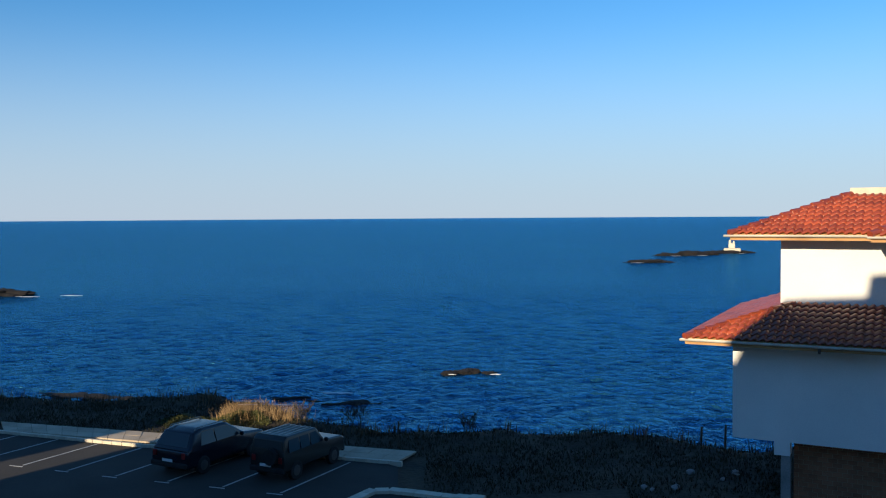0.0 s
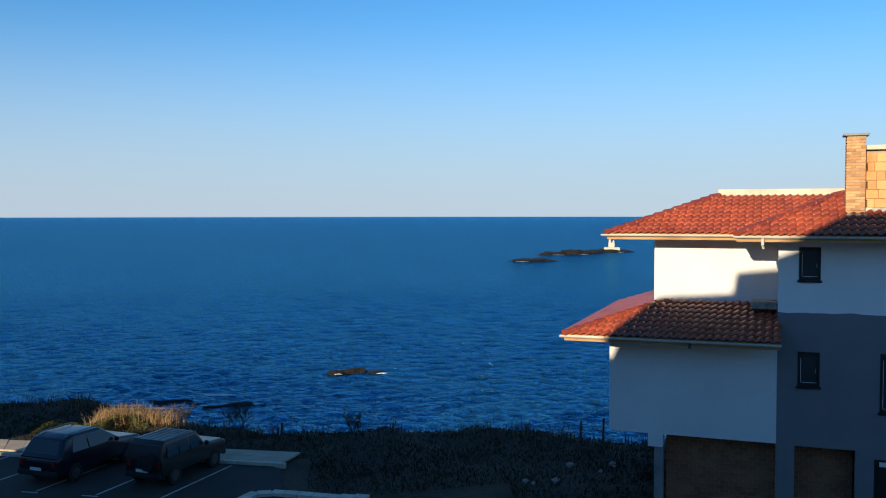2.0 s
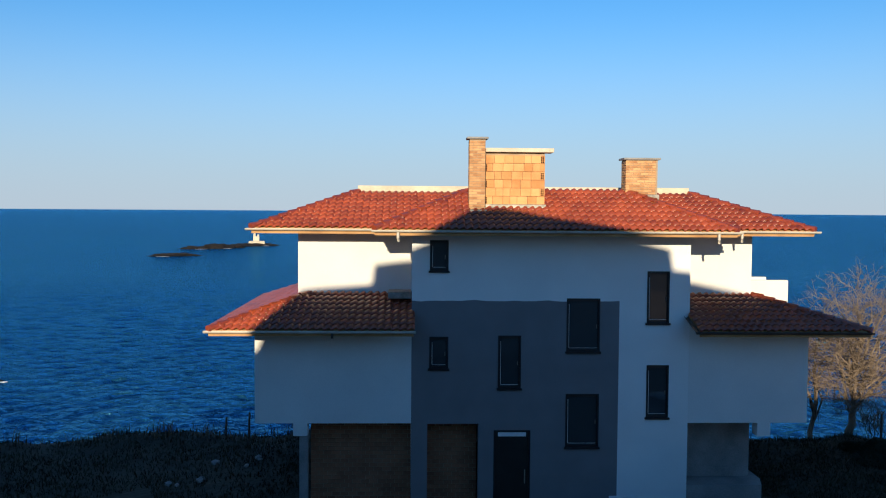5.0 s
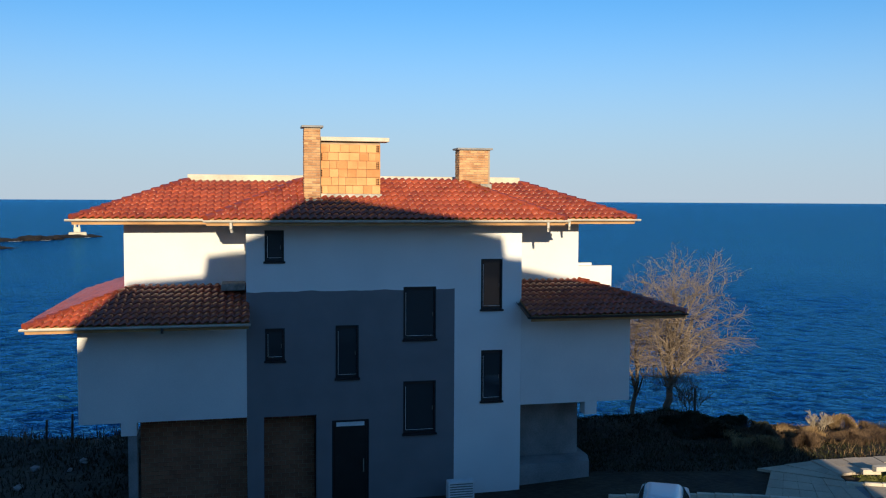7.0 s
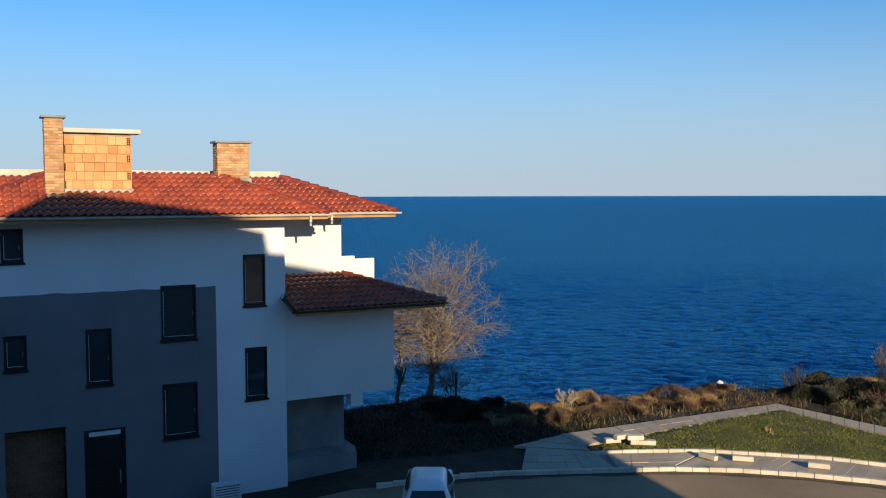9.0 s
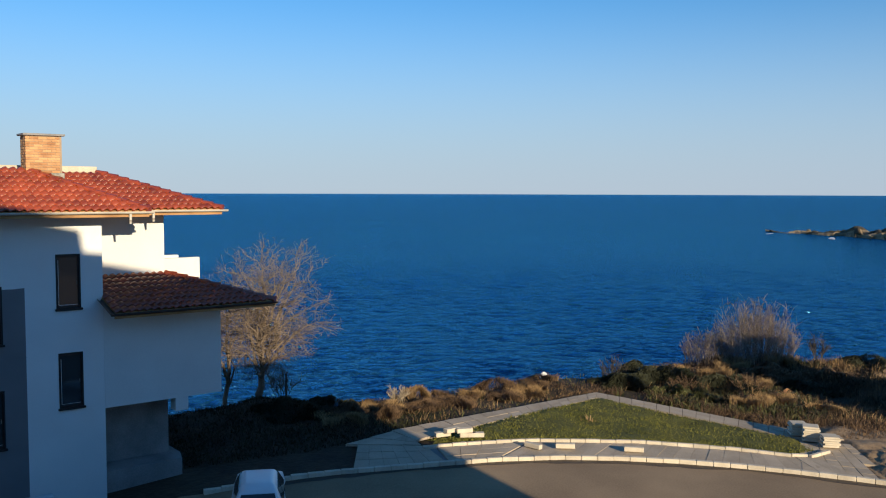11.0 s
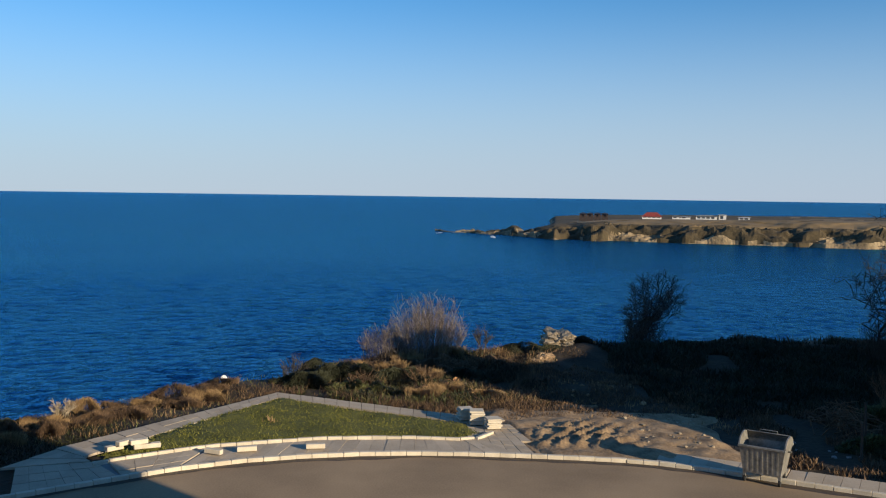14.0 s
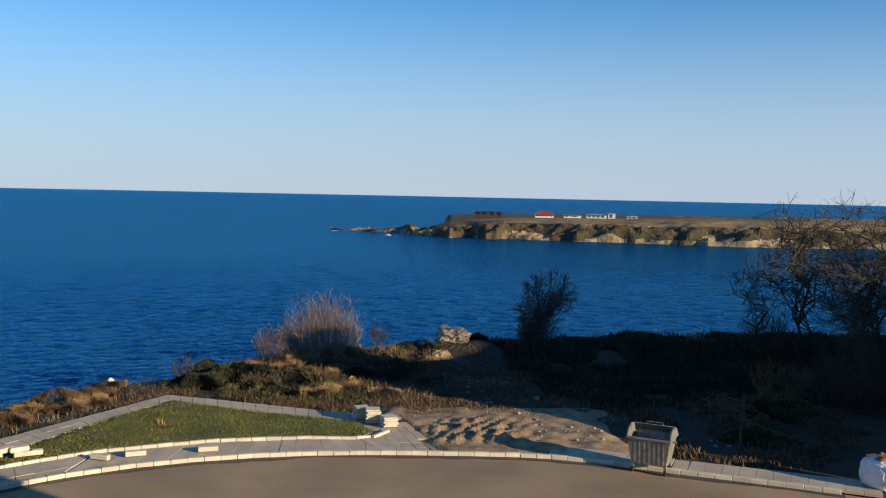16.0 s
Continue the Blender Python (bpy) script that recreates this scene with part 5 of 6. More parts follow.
# shaded waste ground beyond the bin
xs, ys = scatter(30000, 46, 37, 55, -28, 0, lambda xs, ys: edge_strip(-1.0, 3.0)(xs, ys) & (np.hypot(xs - 47, ys + 2.9) > 3.0) & (value_noise(xs, ys, 1.6, 54) > 0), 0.3, 14)
blades("dark_weeds", xs, ys, 0.42, 0.022, M_RUST, "low brown weeds on shaded waste ground", 47, 0.9)
xs, ys = scatter(26000, 48, 27.5, 37, -20, -8.6, lambda xs, ys: (xs > 27.9 + (ys + 9) * 0.42) & (value_noise(xs, ys, 1.2, 53) > -0.05), 0.3, 14)
blades("rough_weeds", xs, ys, 0.24, 0.02, M_RUST, "rough green and brown weeds behind the walk", 49, 1.0)
# between house and sea, and behind the car park
off_lot = lambda xs, ys: (coast_depth(xs, ys) > -0.8) & ((ys > 36.9 - 0.31 * (xs + 4)) | ((xs > -0.8) & (ys > 30.5)) | ((xs > 6) & (ys > 26)))
# blades here coloured near black to deepen the buildings' shade
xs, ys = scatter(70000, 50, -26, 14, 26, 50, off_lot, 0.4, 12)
blades("meadow_grass", xs, ys, 0.17, 0.02, M_GRASS_SHADE, "rough grass between the car park and the bluff", 51, 1.0)
xs, ys = scatter(14000, 52, -26, 26, 22, 50, edge_strip(-0.8, 1.2), 0.3, 16)
blades("edge_weeds", xs, ys, 0.6, 0.02, M_RUST, "brown weeds along the bluff's edge", 53, 0.7)
xs, ys = scatter(3800, 54, -10.6, -7.2, 42.3, 44.6, lambda xs, ys: coast_depth(xs, ys) > -0.3, 0.25, 30)
blades("tall_straw", xs, ys, 0.72, 0.010, M_STRAW, "stand of tall straw-coloured grass", 55, 0.6)
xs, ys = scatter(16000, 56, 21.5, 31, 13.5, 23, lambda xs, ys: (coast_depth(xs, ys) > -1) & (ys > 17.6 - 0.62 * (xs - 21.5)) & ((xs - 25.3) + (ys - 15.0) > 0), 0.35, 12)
blades("rough_weeds", xs, ys, 0.16, 0.018, M_GRASS_SHADE, "rough grass beside the house, coloured dark for shade", 57, 1.7)

# dense near-black scrub laid over this ground to stand for deep shade
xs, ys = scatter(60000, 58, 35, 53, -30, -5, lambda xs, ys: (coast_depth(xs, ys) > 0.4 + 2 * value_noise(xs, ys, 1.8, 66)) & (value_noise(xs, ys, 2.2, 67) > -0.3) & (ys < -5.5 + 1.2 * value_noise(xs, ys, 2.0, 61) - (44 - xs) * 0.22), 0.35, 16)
blades("dark_scrub", xs, ys, 0.36, 0.035, M_IVY_SHADE, "low evergreen scrub on shaded waste ground, coloured near black for shade", 59, 1.0)
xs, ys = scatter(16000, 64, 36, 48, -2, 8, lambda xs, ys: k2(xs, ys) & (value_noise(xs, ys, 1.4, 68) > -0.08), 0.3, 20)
blades("dark_scrub", xs, ys, 0.30, 0.03, M_IVY_SHADE, "low scrub on the slope under the bush, coloured dark for shade", 65, 1.0)


def bramble(x, y, r, h, n, seed, label, material, leaf=(0.13, 0.035), lean=1.8):
    """A low mound of small leaves over arching canes."""
    rng = np.random.RandomState(seed)
    a, q = rng.rand(n) * 2 * pi, np.sqrt(rng.rand(n))
    edge_r = r * (0.75 + 0.35 * np.sin(3 * a + seed) * np.cos(2 * a))
    xs, ys = x + np.cos(a) * q * edge_r, y + np.sin(a) * q * edge_r * 1.25
    lump = 0.75 + 1.1 * value_noise(xs, ys, 0.55, seed)
    dome = h * (1 - q ** 2.2) * lump * (0.35 + 0.65 * rng.rand(n) ** 0.4)
    blades("bramble_mound", xs, ys, leaf[0], leaf[1], material, label, seed, lean, category="bramble", surface=lambda u, v: land_height(u, v) + dome)


# dark mounds beside the path fill in for shade the buildings don't cast
for x, y, r, h, n, m, lab in ((38.2, 8.4, 1.3, 0.75, 5200, M_IVY_SHADE, "bramble mound beside the path, dark in place of shade"), (39.6, 6.7, 1.6, 0.9, 6500, M_IVY_SHADE, "bramble mound beside the path, dark in place of shade"), (37.6, 6.4, 0.8, 0.5, 2400, M_BRAMBLE, "green bramble mound beside the path"),
                              (41.6, 8.4, 1.4, 0.6, 4200, M_IVY_SHADE, "dark bramble mound on the bluff"), (37.4, 5.0, 1.0, 0.5, 3200, M_BRAMBLE, "green bramble mound beside the path"), (39.2, 4.4, 1.4, 0.7, 5000, M_IVY_SHADE, "bramble mound on the slope, coloured dark for shade"),
                              (41.6, 3.2, 1.6, 0.6, 5200, M_RUST, "brown withered bramble on the slope"), (40.2, 1.6, 1.3, 0.55, 4200, M_IVY_SHADE, "bramble mound on the slope, coloured dark for shade"), (42.8, 0.6, 1.5, 0.5, 4200, M_RUST, "brown withered bramble on the slope"),
                              (37.2, 0.6, 0.9, 0.4, 2600, M_STRAW, "pale dry tussock beside the slabs"), (45.2, -1.2, 1.5, 0.5, 4600, M_IVY_SHADE, "dark bramble on the earth mound"), (48.6, -3.6, 1.6, 0.6, 4600, M_IVY_SHADE, "dark bramble behind the boulder"),
                              (31.0, 18.6, 1.6, 0.5, 4200, M_IVY_SHADE, "dark bramble beside the house"), (28.4, 19.0, 1.5, 0.5, 4200, M_IVY_SHADE, "dark bramble beside the house"), (33.2, -14.2, 1.5, 0.8, 4200, M_BRAMBLE, "green bramble round a brush heap"),
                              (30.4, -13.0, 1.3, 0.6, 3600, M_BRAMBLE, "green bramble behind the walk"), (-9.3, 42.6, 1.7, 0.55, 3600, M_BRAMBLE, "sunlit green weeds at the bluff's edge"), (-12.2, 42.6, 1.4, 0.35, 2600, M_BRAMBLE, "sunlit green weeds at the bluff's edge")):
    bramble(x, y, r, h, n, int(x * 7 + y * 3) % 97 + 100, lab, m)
for k in range(15):
    f = k / 14
    q = 0.9 * sin(k * 2.4)
    bramble(28.3 + 8.6 * f + 0.45 * q, 16.6 - 5.2 * f + 0.8 * q + 0.5 * sin(3.1 * f), 0.75 + 0.25 * cos(k * 1.7), 0.34 + 0.14 * sin(k * 1.3), 1700, 200 + k, ("tussock of matted straw grass on the bluff", "brown withered weed clump on the bluff", "brown withered weed clump on the bluff")[k % 3], (M_STRAW, M_RUST, M_RUST)[k % 3], (0.24, 0.011), 1.1)
for x, y in ((41.0, 5.2), (42.4, 4.6), (39.8, 3.2), (43.4, 2.4), (41.2, 7.0), (37.6, 2.2), (36.6, 3.4)):
    bramble(x, y, 0.7, 0.3, 1200, int(x * 9) % 89 + 230, "tussock of matted straw grass on the slope", M_STRAW, (0.42, 0.011), 0.6)
litter = lambda xs, ys: (value_noise(xs, ys, 0.9, 63) > -0.12) & (xs > 33.6 + 0.9 * value_noise(xs, ys, 1.5, 64) - 0.12 * (ys + 4))
xs, ys = scatter(20000, 60, 32.5, 45, -9.5, -0.5, litter, 0.3, 14)
blades("dry_litter", xs, ys, 0.14, 0.014, M_RUST, "brown dead weeds and litter on churned soil", 61, 1.3, lift=0.12)
xs, ys = scatter(1800, 62, 30.5, 40, -8.5, -1.5, lambda xs, ys: (value_noise(xs, ys, 0.7, 65) > 0.05), 0.2, 10)
blades("straw_litter", xs, ys, 0.16, 0.010, M_STRAW, "straw scraps on bare earth", 63, 1.4, lift=0.13)

# ---- loose things ----
boulder = rock("boulder", 47.0, -2.9, height_at(47.0, -2.9) + 0.3, 0.8, 0.7, 0.5, M_BOULDER, "large pale boulder on an earth mound", 61, 0.5, "boulder")
rock("soil_mound", 42.6, -2.0, height_at(42.6, -2.0) - 0.25, 0.75, 0.55, 0.4, M_SAND, "small heap of tan soil", 62, 0.2, "heap")
rock("white_sack", 37.4, 11.9, height_at(37.4, 11.9) + 0.2, 0.13, 0.12, 0.13, M_PLASTIC, "crumpled white plastic sack in the weeds", 63, 0.9, "sack")
# bare tan earth dug up beside the paving
ex, ey = np.meshgrid(np.arange(28.22, 36.5, 0.14), np.arange(-10.6, 1.4, 0.14))
ridges = 0.16 * np.maximum(0, np.sin((ex * 0.55 + ey * 0.95) * 11.0 + 5 * value_noise(ex, ey, 0.8, 21))) * (0.4 + 1.2 * (value_noise(ex, ey, 0.35, 23) + 0.5)) * smooth(29.0, 30.0, ex) * smooth(33.5, 31.5, ex)
inside = (ey < 0.15 - (ex - 28.4) * 0.02 - smooth(28.4, 33, ex) * -1.2 - 1.5) & (ey < 1.0)
ez = 0.02 + ridges * smooth(-0.5, -2.0, ey) * smooth(-5.5, -3.5, ey) + 0.09 * value_noise(ex, ey, 0.6, 22) + 0.06 * value_noise(ex, ey, 0.3, 26)
border = smooth(28.2, 28.36, ex) * smooth(35.6, 34.2, ex) * smooth(-8.6, -7.0, ey + 0.9 * value_noise(ex, ey, 0.9, 27)) * smooth(1.35, 0.2, ey)
paved = (ex < 33.4) & (ey > -1.65 + (ex - 28.36) * 0.345)
hem = paved & (ey < -1.2 + (ex - 28.36) * 0.345)
ez = np.where(paved, np.where(hem, -0.01, -0.3), (ez + 0.05) * border - 0.16 * (1 - border))
earth = grid_mesh("bare_earth", ex, ey, ez, M_SAND, "churned tan bare earth with digger ruts", "earth")


def rubble(n, x0, x1, y0, y1, size, material, label, seed, name="stone"):
    rng = random.Random(seed)
    for i in range(n):
        x, y = rng.uniform(x0, x1), rng.uniform(y0, y1)
        s = size * rng.uniform(0.5, 1.3)
        bm = bmesh.new()
        bmesh.ops.create_icosphere(bm, subdivisions=1, radius=s)
        for v in bm.verts:
            v.co *= rng.uniform(0.65, 1.2)
            v.co.z *= 0.65
        ob = tagged(part(name, bm, material), label, "stone", "rubble")
        ob.location = (x, y, max(height_at(x, y), 0.05 if 28.5 < x < 35.5 and -7.5 < y < 1 else -9) + s * 0.3)


rubble(26, 37.6, 39.4, 1.5, 3.4, 0.22, M_BLOCK, "broken orange brick rubble in the weeds", 71)
rubble(16, 37.0, 39.4, 1.2, 4.0, 0.17, M_BOULDER, "pale broken stone among weeds", 72)
rubble(34, 29.8, 34.5, -7.4, -4.6, 0.075, M_BOULDER, "pale broken stone on bare earth", 73)
rubble(10, 27.4, 28.1, -6.0, -4.6, 0.10, M_SAND, "clod of earth beside the kerb", 74)
rubble(12, 29.2, 31.5, -12.5, -9.5, 0.09, M_CONC, "pale broken stone in weeds", 75)
rubble(14, 36.0, 42.0, -6.0, -2.0, 0.13, M_SAND, "pale stone on shaded ground", 76)


def loose_slab(x, y, z, turn, l, w, h, label, material=M_KERB, tilt=0.0):
    ob = part("loose_kerbstone", box(bmesh.new(), -l / 2, l / 2, -w / 2, w / 2, 0, h, 0.015), material)
    ob.matrix_basis = Matrix.Translation((x, y, z)) @ Matrix.Rotation(turn, 4, "Z") @ Matrix.Rotation(tilt, 4, "X")
    return tagged(ob, label, "kerbstone", "loose kerbstones")


for x, y, a in ((27.25, 9.0, -1.9), (27.65, 8.05, -1.25), (28.2, 5.95, -1.35)):
    loose_slab(x, y, 0.10, a, 0.62, 0.17, 0.15, "pale loose kerbstone lying on the walk")
for x, y, z, a in ((27.5, 11.4, 0.12, -1.0), (27.62, 11.15, 0.12, -1.1), (27.45, 11.5, 0.27, -0.9), (27.3, 11.9, 0.27, -0.5), (27.2, 12.2, 0.12, -0.7)):
    loose_slab(x, y, z, a, 0.55, 0.22, 0.15, "pale kerbstones heaped at the lawn's corner")
for sx, sy, n, a in ((31.5, 0.25, 5, 0.25), (32.0, 0.85, 7, 0.1), (32.6, 1.3, 6, 0.3)):
    for q in range(n):
        ob = part("paving_slab", box(bmesh.new(), -0.25, 0.25, -0.25, 0.25, 0, 0.065, 0.008), M_KERB)
        ob.matrix_basis = Matrix.Translation((sx + 0.02 * sin(q * 2.3), sy + 0.02 * cos(q * 3.1), 0.105 + 0.07 * q)) @ Matrix.Rotation(a + 0.05 * sin(q * 1.7), 4, "Z")
        tagged(ob, "pale concrete paving slab in a stack", "paving slab", "stacked slabs")
for x, y, tz in ((11.05, 35.4, 1.0), (10.3, 36.1, 0.75), (-2.0, 37.3, 1.1), (28.6, 19.4, 1.3), (30.5, -12.2, 1.6), (29.2, -11.6, 1.3)):
    ob = part("fence_post", tube(bmesh.new(), [(0, 0, -0.3), (0.01, 0, tz * 0.6), (0.03, 0.01, tz)], [0.05, 0.045, 0.04], 7), M_BARKDARK)
    ob.location = (x, y, height_at(x, y))
    tagged(ob, "weathered dark wooden post in the grass", "post", "posts")
rubble(5, 8.5, 10.5, 30.6, 32, 0.15, M_CONC, "pale broken concrete in dark grass", 77)
rubble(4, 6.6, 7.9, 29.8, 31, 0.14, M_CONC, "broken concrete in dark grass", 78)

# brush heap behind the walk
bm, rng = bmesh.new(), random.Random(9)
for i in range(150):
    a, r = rng.uniform(0, 2 * pi), rng.uniform(0, 1.3)
    p = Vector((r * cos(a), r * sin(a), rng.uniform(0, 0.9) * (1 - r / 1.8)))
    d = Vector((rng.gauss(0, 1), rng.gauss(0, 1), rng.gauss(0.2, 0.35))).normalized() * rng.uniform(0.5, 1.3)
    tube(bm, [p - d / 2, p + Vector((0, 0, 0.06)), p + d / 2], [0.022, 0.016, 0.006], 4)
heap = tagged(part("brush_heap", bm, M_RUST), "heap of cut dry branches behind the walk", "brush heap", kind="stuff")
heap.location = (32.6, -12.2, height_at(32.6, -12.2) + 0.15)


def loft(outline, width, waist, top_in, bevel=0.05):
    """A car body: side outline given width, drawn in above the waist."""
    bm = bmesh.new()
    sides = []
    for s in (-1, 1):
        sides.append([bm.verts.new((x, s * width / 2 * (1 - top_in * max(0, min(1, (z - waist) / 0.6))), z)) for x, z in outline])
    n = len(outline)
    bm.faces.new(sides[0])
    bm.faces.new(sides[1][::-1])
    for i in range(n):
        j = (i + 1) % n
        bm.faces.new((sides[0][j], sides[0][i], sides[1][i], sides[1][j]))
    bmesh.ops.recalc_face_normals(bm, faces=bm.faces)
    bmesh.ops.bevel(bm, geom=list(bm.edges), offset=bevel, segments=3, affect="EDGES", profile=0.6)
    for f in bm.faces:
        f.smooth = True
    return bm


def slanted_pane(name, pts, parent, off, label=""):
    """A thin glazed panel through four corners, standing proud of the body."""
    P = [Vector(p) for p in pts]
    nrm = (P[1] - P[0]).cross(P[3] - P[0]).normalized()
    bm = bmesh.new()
    a, b = [bm.verts.new(p + nrm * off) for p in P], [bm.verts.new(p - nrm * 0.02) for p in P]
    bm.faces.new(a)
    bm.faces.new(b[::-1])
    for i in range(4):
        j = (i + 1) % 4
        bm.faces.new((a[i], b[i], b[j], a[j]))
    bmesh.ops.recalc_face_normals(bm, faces=bm.faces)
    return part(name, bm, M_GLASS, parent, label)


def car(name, x, y, z, turn, outline, length, width, waist, top_in, paint, label, side_glass, rear, wheels, wheel_r, rack=0, soft=0.07, mirrors=True):
    c = thing(name, Matrix.Translation((x, y, z)) @ Matrix.Rotation(turn, 4, "Z"), label, "car")
    part("body", loft(outline, width, waist, top_in, soft), paint, c)
    half = lambda h: width / 2 * (1 - top_in * max(0, min(1, (h - waist) / 0.6)))
    for s in (-1, 1):
        for x0, x1, x2, x3, za, zb in side_glass:
            q = [(x0, s * half(za), za), (x1, s * half(za), za), (x2, s * half(zb), zb), (x3, s * half(zb), zb)]
            slanted_pane("side_window", q if s < 0 else q[::-1], c, 0.012)
        for wx in wheels:
            bm = bmesh.new()
            tube(bm, [(wx, s * (width / 2 - 0.18), wheel_r), (wx, s * (width / 2 - 0.16), wheel_r), (wx, s * (width / 2 + 0.0), wheel_r), (wx, s * (width / 2 + 0.02), wheel_r)], [wheel_r * 0.9, wheel_r, wheel_r, wheel_r * 0.9], 20)
            w = part("wheel", bm, M_TYRE, c)
            part("rim", tube(bmesh.new(), [(wx, s * (width / 2 + 0.0), wheel_r), (wx, s * (width / 2 + 0.03), wheel_r)], [wheel_r * 0.62, wheel_r * 0.55], 14), M_RIM, w)
        bm = box(bmesh.new(), length * 0.62, length * 0.62 + 0.12, s * (width / 2) - 0.02, s * (width / 2 + 0.2), waist + 0.05, waist + 0.22, 0.04)
        if mirrors:
            part("mirror", bm, paint, c)
        else:
            bm.free()
        part("tail_lamp", box(bmesh.new(), -0.03, 0.05, s * (width / 2 - 0.2) - 0.09, s * (width / 2 - 0.2) + 0.09, waist - 0.28, waist - 0.05, 0.015), M_LAMP, c)
        part("headlight", box(bmesh.new(), length - 0.12, length + 0.01, s * (width / 2 - 0.28) - 0.14, s * (width / 2 - 0.28) + 0.14, 0.62, 0.78, 0.03), M_PLASTIC, c)
        if rack:
            part("roof_rail", tube(bmesh.new(), [(rear[1][0] + 0.2, s * half(rack) * 0.86, rack - 0.02), (rear[1][0] + 0.3, s * half(rack) * 0.86, rack + 0.05), (length * 0.5, s * half(rack) * 0.86, rack + 0.05), (length * 0.53, s * half(rack) * 0.86, rack - 0.02)], 0.02, 6), M_STEEL, c)
    (rx0, rz0), (rx1, rz1) = rear
    slanted_pane("rear_window", [(rx0, half(rz0) * 0.84, rz0), (rx0, -half(rz0) * 0.84, rz0), (rx1, -half(rz1) * 0.84, rz1), (rx1, half(rz1) * 0.84, rz1)], c, 0.014)
    part("bumper", box(bmesh.new(), -0.09, 0.1, -width / 2 * 0.97, width / 2 * 0.97, 0.36, 0.56, 0.04), M_TYRE, c)
    part("front_bumper", box(bmesh.new(), length - 0.1, length + 0.07, -width / 2 * 0.97, width / 2 * 0.97, 0.36, 0.56, 0.04), M_TYRE, c)
    part("number_plate", box(bmesh.new(), -0.105, -0.092, -0.26, 0.26, 0.58, 0.69, 0.004), M_PLASTIC, c)
    return c


heading = atan2(0.88, 0.475)
suv = car("parked_suv", -10.35, 33.35, -1.3, heading, [(0, 0.32), (0, 0.95), (0.12, 1.05), (0.5, 1.58), (0.95, 1.68), (2.3, 1.66), (3.2, 1.1), (4.25, 0.98), (4.5, 0.75), (4.5, 0.32)], 4.5, 1.84, 1.0, 0.2, M_SUV,
          "dark blue estate car parked nose to the kerb", [(0.75, 1.55, 1.5, 0.9, 1.08, 1.54), (1.6, 2.9, 2.35, 1.58, 1.08, 1.54)], ((0.16, 1.10), (0.47, 1.54)), (0.85, 3.6), 0.34, 1.67, 0.11)
jeep = car("parked_jeep", -6.55, 32.6, -1.3, heading, [(0, 0.42), (0, 1.0), (0.1, 1.56), (0.28, 1.66), (2.05, 1.64), (2.5, 1.1), (3.6, 1.02), (3.78, 0.9), (3.78, 0.42)], 3.78, 1.62, 1.0, 0.14, M_JEEP,
           "boxy dark off-road car with a ribbed roof", [(0.3, 0.95, 0.93, 0.35, 1.08, 1.52), (1.0, 1.55, 1.53, 1.0, 1.08, 1.52), (1.62, 2.35, 2.0, 1.62, 1.08, 1.52)], ((0.03, 1.08), (0.1, 1.5)), (0.7, 3.05), 0.35)
for s in (-0.5, -0.25, 0.0, 0.25, 0.5):
    part("roof_rib", box(bmesh.new(), 0.35, 2.0, s - 0.035, s + 0.035, 1.63, 1.675, 0.012), M_STEEL, jeep)
part("roof_rail", tube(bmesh.new(), [(0.3, -0.66, 1.66), (0.3, 0.66, 1.66)], 0.025, 6), M_STEEL, jeep)
part("spare_wheel", tube(bmesh.new(), [(-0.02, -0.25, 0.95), (-0.2, -0.25, 0.95)], [0.31, 0.29], 18), M_TYRE, jeep)
van = car("parked_hatchback", 16.3, 11.85, 0.02, atan2(0.57, 0.82), [(0, 0.3), (0, 0.9), (0.15, 1.0), (0.42, 1.46), (0.8, 1.54), (2.0, 1.52), (2.9, 1.02), (3.8, 0.9), (4.0, 0.7), (4.0, 0.3)], 4.0, 1.24, 0.95, 0.36, M_WHITECAR,
          "white hatchback with a rounded roof on the road", [(0.6, 1.4, 1.35, 0.75, 1.02, 1.42), (1.46, 2.6, 2.1, 1.44, 1.02, 1.42)], ((0.14, 1.03), (0.40, 1.42)), (0.75, 3.2), 0.3, 0, 0.15, False)

# ---- steel waste bin ----
bin_ = thing("waste_bin", Matrix.Translation((26.62, -7.05, 0.0)) @ Matrix.Rotation(radians(-119), 4, "Z"), "galvanised steel wheeled waste bin with open lid", "waste bin")
bm = bmesh.new()
lo = [(0.12, 0.1), (1.18, 0.1), (1.18, 0.85), (0.12, 0.85)]
hi = [(0.0, 0.0), (1.3, 0.0), (1.3, 1.02), (0.0, 1.02)]
rings = []
for ring, z, inset in ((lo, 0.28, 0), (hi, 1.1, 0), (hi, 1.1, 0.03), (lo, 0.34, 0.03)):
    cx, cy = 0.65, 0.5
    rings.append([bm.verts.new((x + (cx - x) * inset / 0.6, y + (cy - y) * inset / 0.6, z)) for x, y in ring])
for a, b in zip(rings, rings[1:]):
    for i in range(4):
        bm.faces.new((a[i], a[(i + 1) % 4], b[(i + 1) % 4], b[i]))
bm.faces.new(rings[0][::-1])
bm.faces.new(rings[-1])
part("tub", bm, M_STEEL, bin_)
for i in range(7):
    f = (i + 0.5) / 7
    m = Matrix.Translation((0.14 + 1.02 * f, 0.055, 0.68)) @ Matrix.Rotation(radians(7), 4, "X")
    part("rib", box(bmesh.new(), -0.03, 0.03, -0.008, 0.02, -0.36, 0.36, 0.006, m), M_STEEL, bin_)
part("rim", box(bmesh.new(), -0.03, 1.33, -0.04, 0.02, 1.06, 1.13, 0.012), M_STEEL, bin_)
part("rim", box(bmesh.new(), -0.03, 1.33, 1.0, 1.06, 1.06, 1.13, 0.012), M_STEEL, bin_)
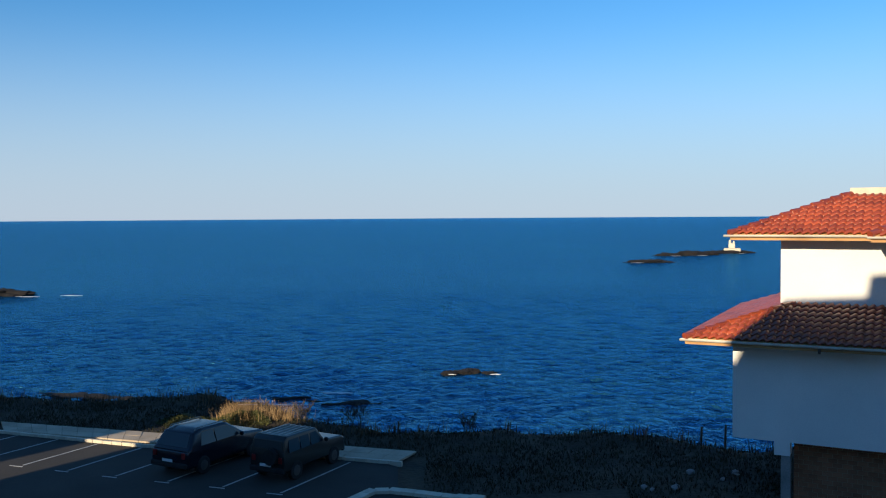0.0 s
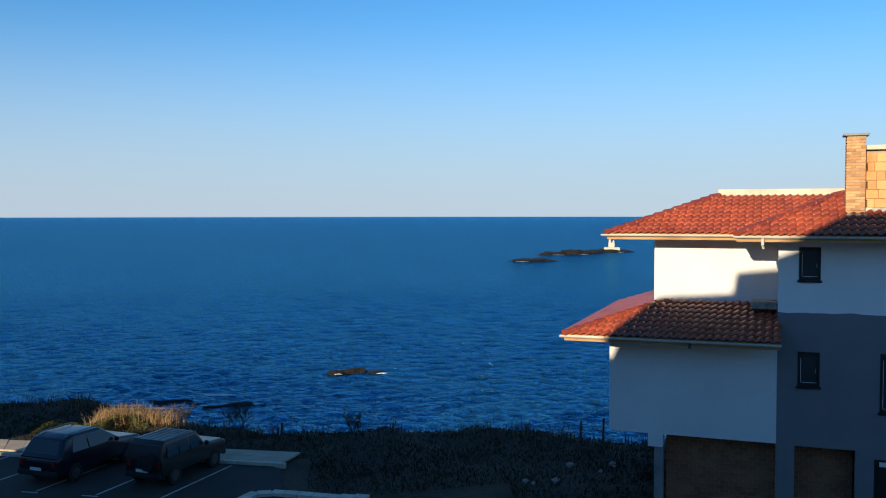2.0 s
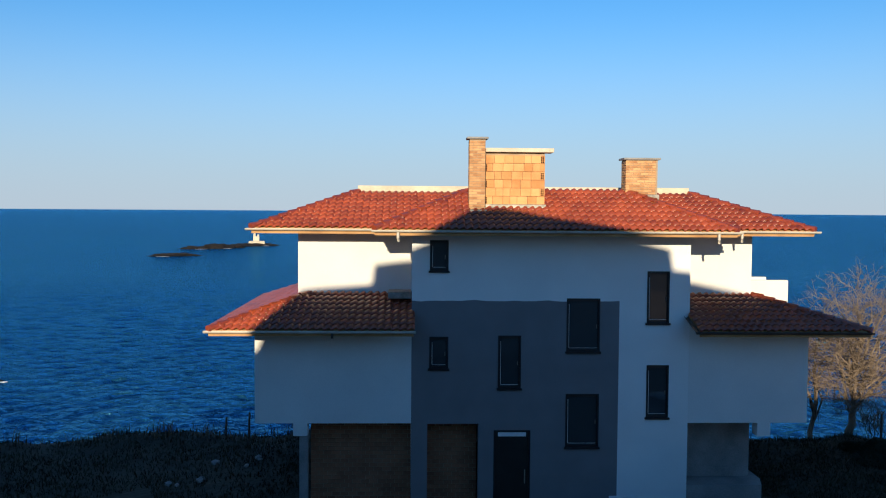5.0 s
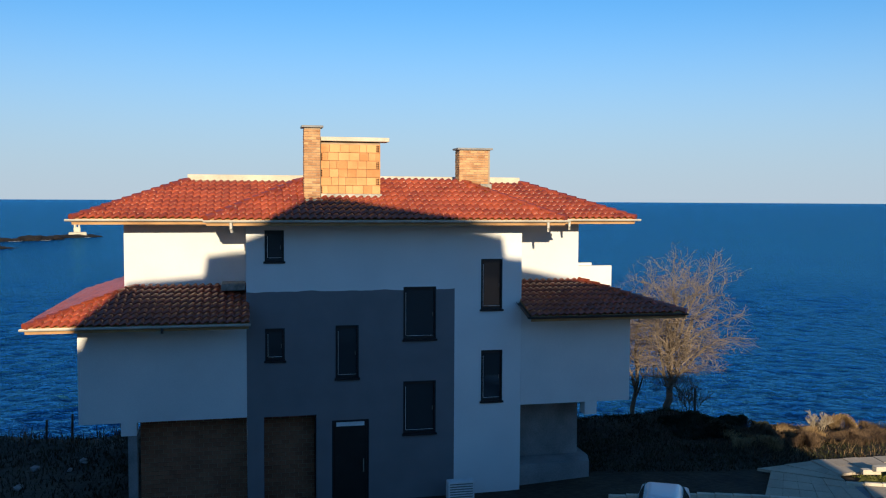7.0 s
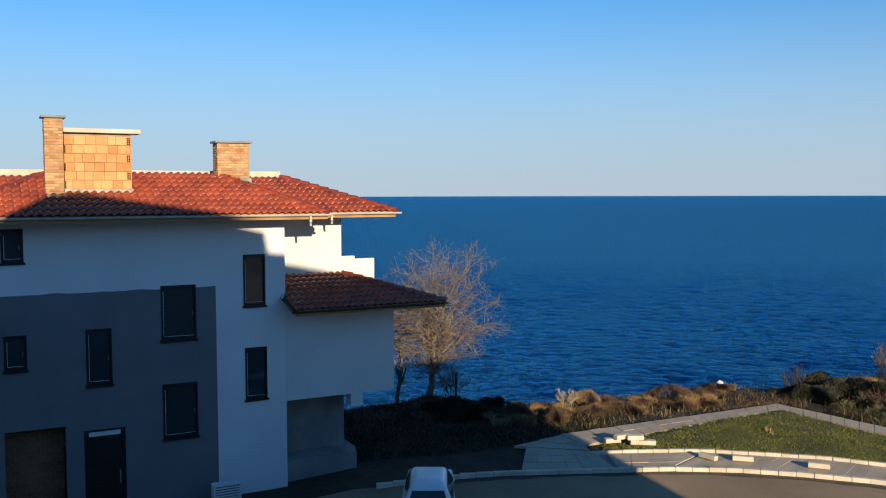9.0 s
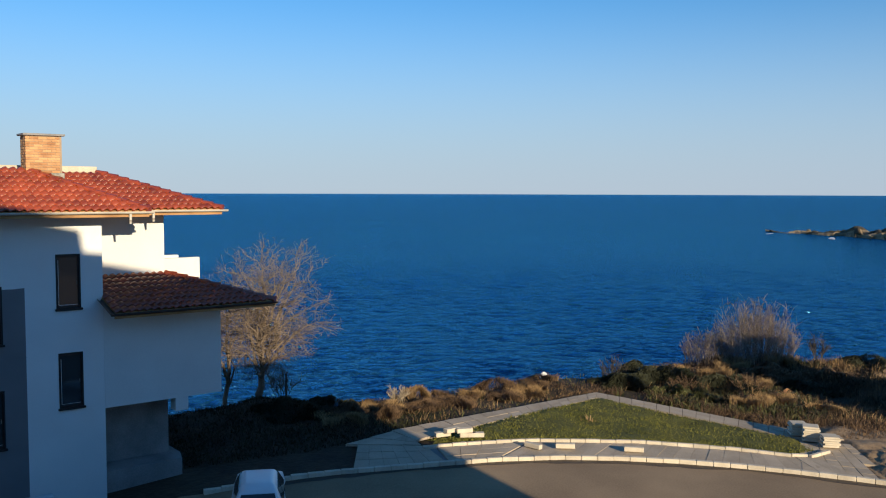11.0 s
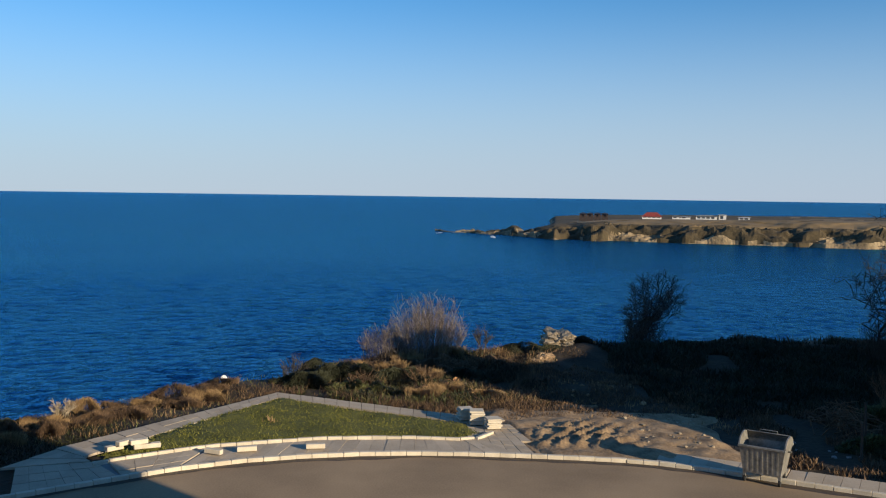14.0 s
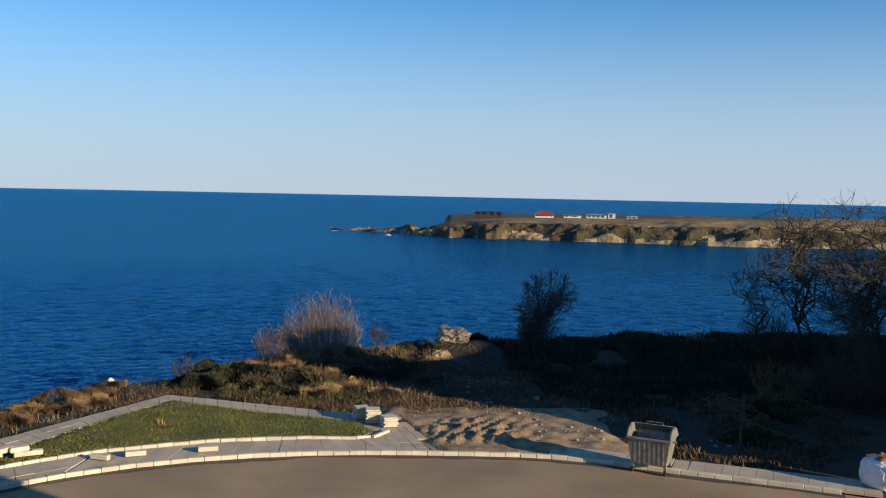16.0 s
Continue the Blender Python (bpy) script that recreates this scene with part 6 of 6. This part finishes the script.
for x in (-0.02, 1.28):
    bm = bmesh.new()
    arc = [(0.51 + 0.52 * cos(t), 1.06 + 0.36 * sin(t)) for t in np.linspace(0, pi, 13)]
    a, b = [bm.verts.new((x, y, z)) for y, z in arc], [bm.verts.new((x + 0.04, y, z)) for y, z in arc]
    bm.faces.new(a)
    bm.faces.new(b[::-1])
    for i in range(len(arc)):
        j = (i + 1) % len(arc)
        bm.faces.new((a[i], b[i], b[j], a[j]))
    bmesh.ops.recalc_face_normals(bm, faces=bm.faces)
    part("end_plate", bm, M_STEEL, bin_)
bm = bmesh.new()
arc = [(0.51 + 0.50 * cos(t), 1.06 + 0.37 * sin(t)) for t in np.linspace(-0.25, 0.95, 8)]
for (y0, z0), (y1, z1) in zip(arc, arc[1:]):
    q = [bm.verts.new(c) for c in ((0.03, y0, z0), (1.27, y0, z0), (1.27, y1, z1), (0.03, y1, z1))]
    w = [bm.verts.new(v.co + Vector((0, 0.025, 0.02))) for v in q]
    bm.faces.new(q)
    bm.faces.new(w[::-1])
    for i in range(4):
        bm.faces.new((q[i], w[i], w[(i + 1) % 4], q[(i + 1) % 4]))
part("lid", bm, M_STEEL, bin_, "rolled-back curved steel lid")
part("lid_handle", tube(bmesh.new(), [(0.4, 0.82, 1.40), (0.4, 0.80, 1.45), (0.9, 0.80, 1.45), (0.9, 0.82, 1.40)], 0.014, 6), M_STEEL, bin_)
for x in (0.15, 1.15):
    for y in (0.16, 0.8):
        w = part("wheel", tube(bmesh.new(), [(x - 0.03, y, 0.1), (x + 0.03, y, 0.1)], 0.1, 14), M_TYRE, bin_)
        part("fork", box(bmesh.new(), x - 0.05, x + 0.05, y - 0.05, y + 0.05, 0.16, 0.30, 0.01), M_STEEL, w)
for x in (-0.04, 1.34):
    part("trunnion", tube(bmesh.new(), [(x - 0.05, 0.5, 0.98), (x + 0.05, 0.5, 0.98)], 0.035, 8), M_STEEL, bin_)

# sack of bricks on the walk
sack = thing("brick_sack", Matrix.Translation((25.2, -14.3, 0.02)) @ Matrix.Rotation(0.5, 4, "Z"), "large white sack filled with red bricks", "sack")
bm = bmesh.new()
bmesh.ops.create_icosphere(bm, subdivisions=4, radius=1)
for v in bm.verts:
    n = v.co.normalized()
    e = 0.55
    v.co = Vector((math.copysign(abs(n.x) ** e, n.x) * 0.52, math.copysign(abs(n.y) ** e, n.y) * 0.52, 0.45 + math.copysign(abs(n.z) ** 0.6, n.z) * 0.45)) + n * 0.06 * noise.noise(n * 4)
part("bag", bm, M_PLASTIC, sack, "crumpled white woven bag")
rng = random.Random(4)
for i in range(12):
    ob = part("brick", box(bmesh.new(), -0.12, 0.12, -0.06, 0.06, -0.035, 0.035, 0.006), M_REDBRICK, sack)
    ob.matrix_basis = Matrix.Translation((rng.uniform(-0.3, 0.3), rng.uniform(-0.3, 0.3), 0.93)) @ Euler((rng.uniform(-0.4, 0.4), rng.uniform(-0.4, 0.4), rng.uniform(0, 3))).to_matrix().to_4x4()

# air conditioner and rubble at the house's foot
ac = thing("air_conditioner", HOUSE @ Matrix.Translation((5.75, -0.75, -0.42)), "white outdoor air conditioner unit on the ground", "air conditioner")
part("casing", box(bmesh.new(), 0, 0.8, 0, 0.3, 0.0, 0.55, 0.02), M_PLASTIC, ac)
for i in range(6):
    part("slat", box(bmesh.new(), 0.06, 0.74, -0.012, 0.002, 0.08 + i * 0.075, 0.11 + i * 0.075, 0.003), M_CONC, ac)
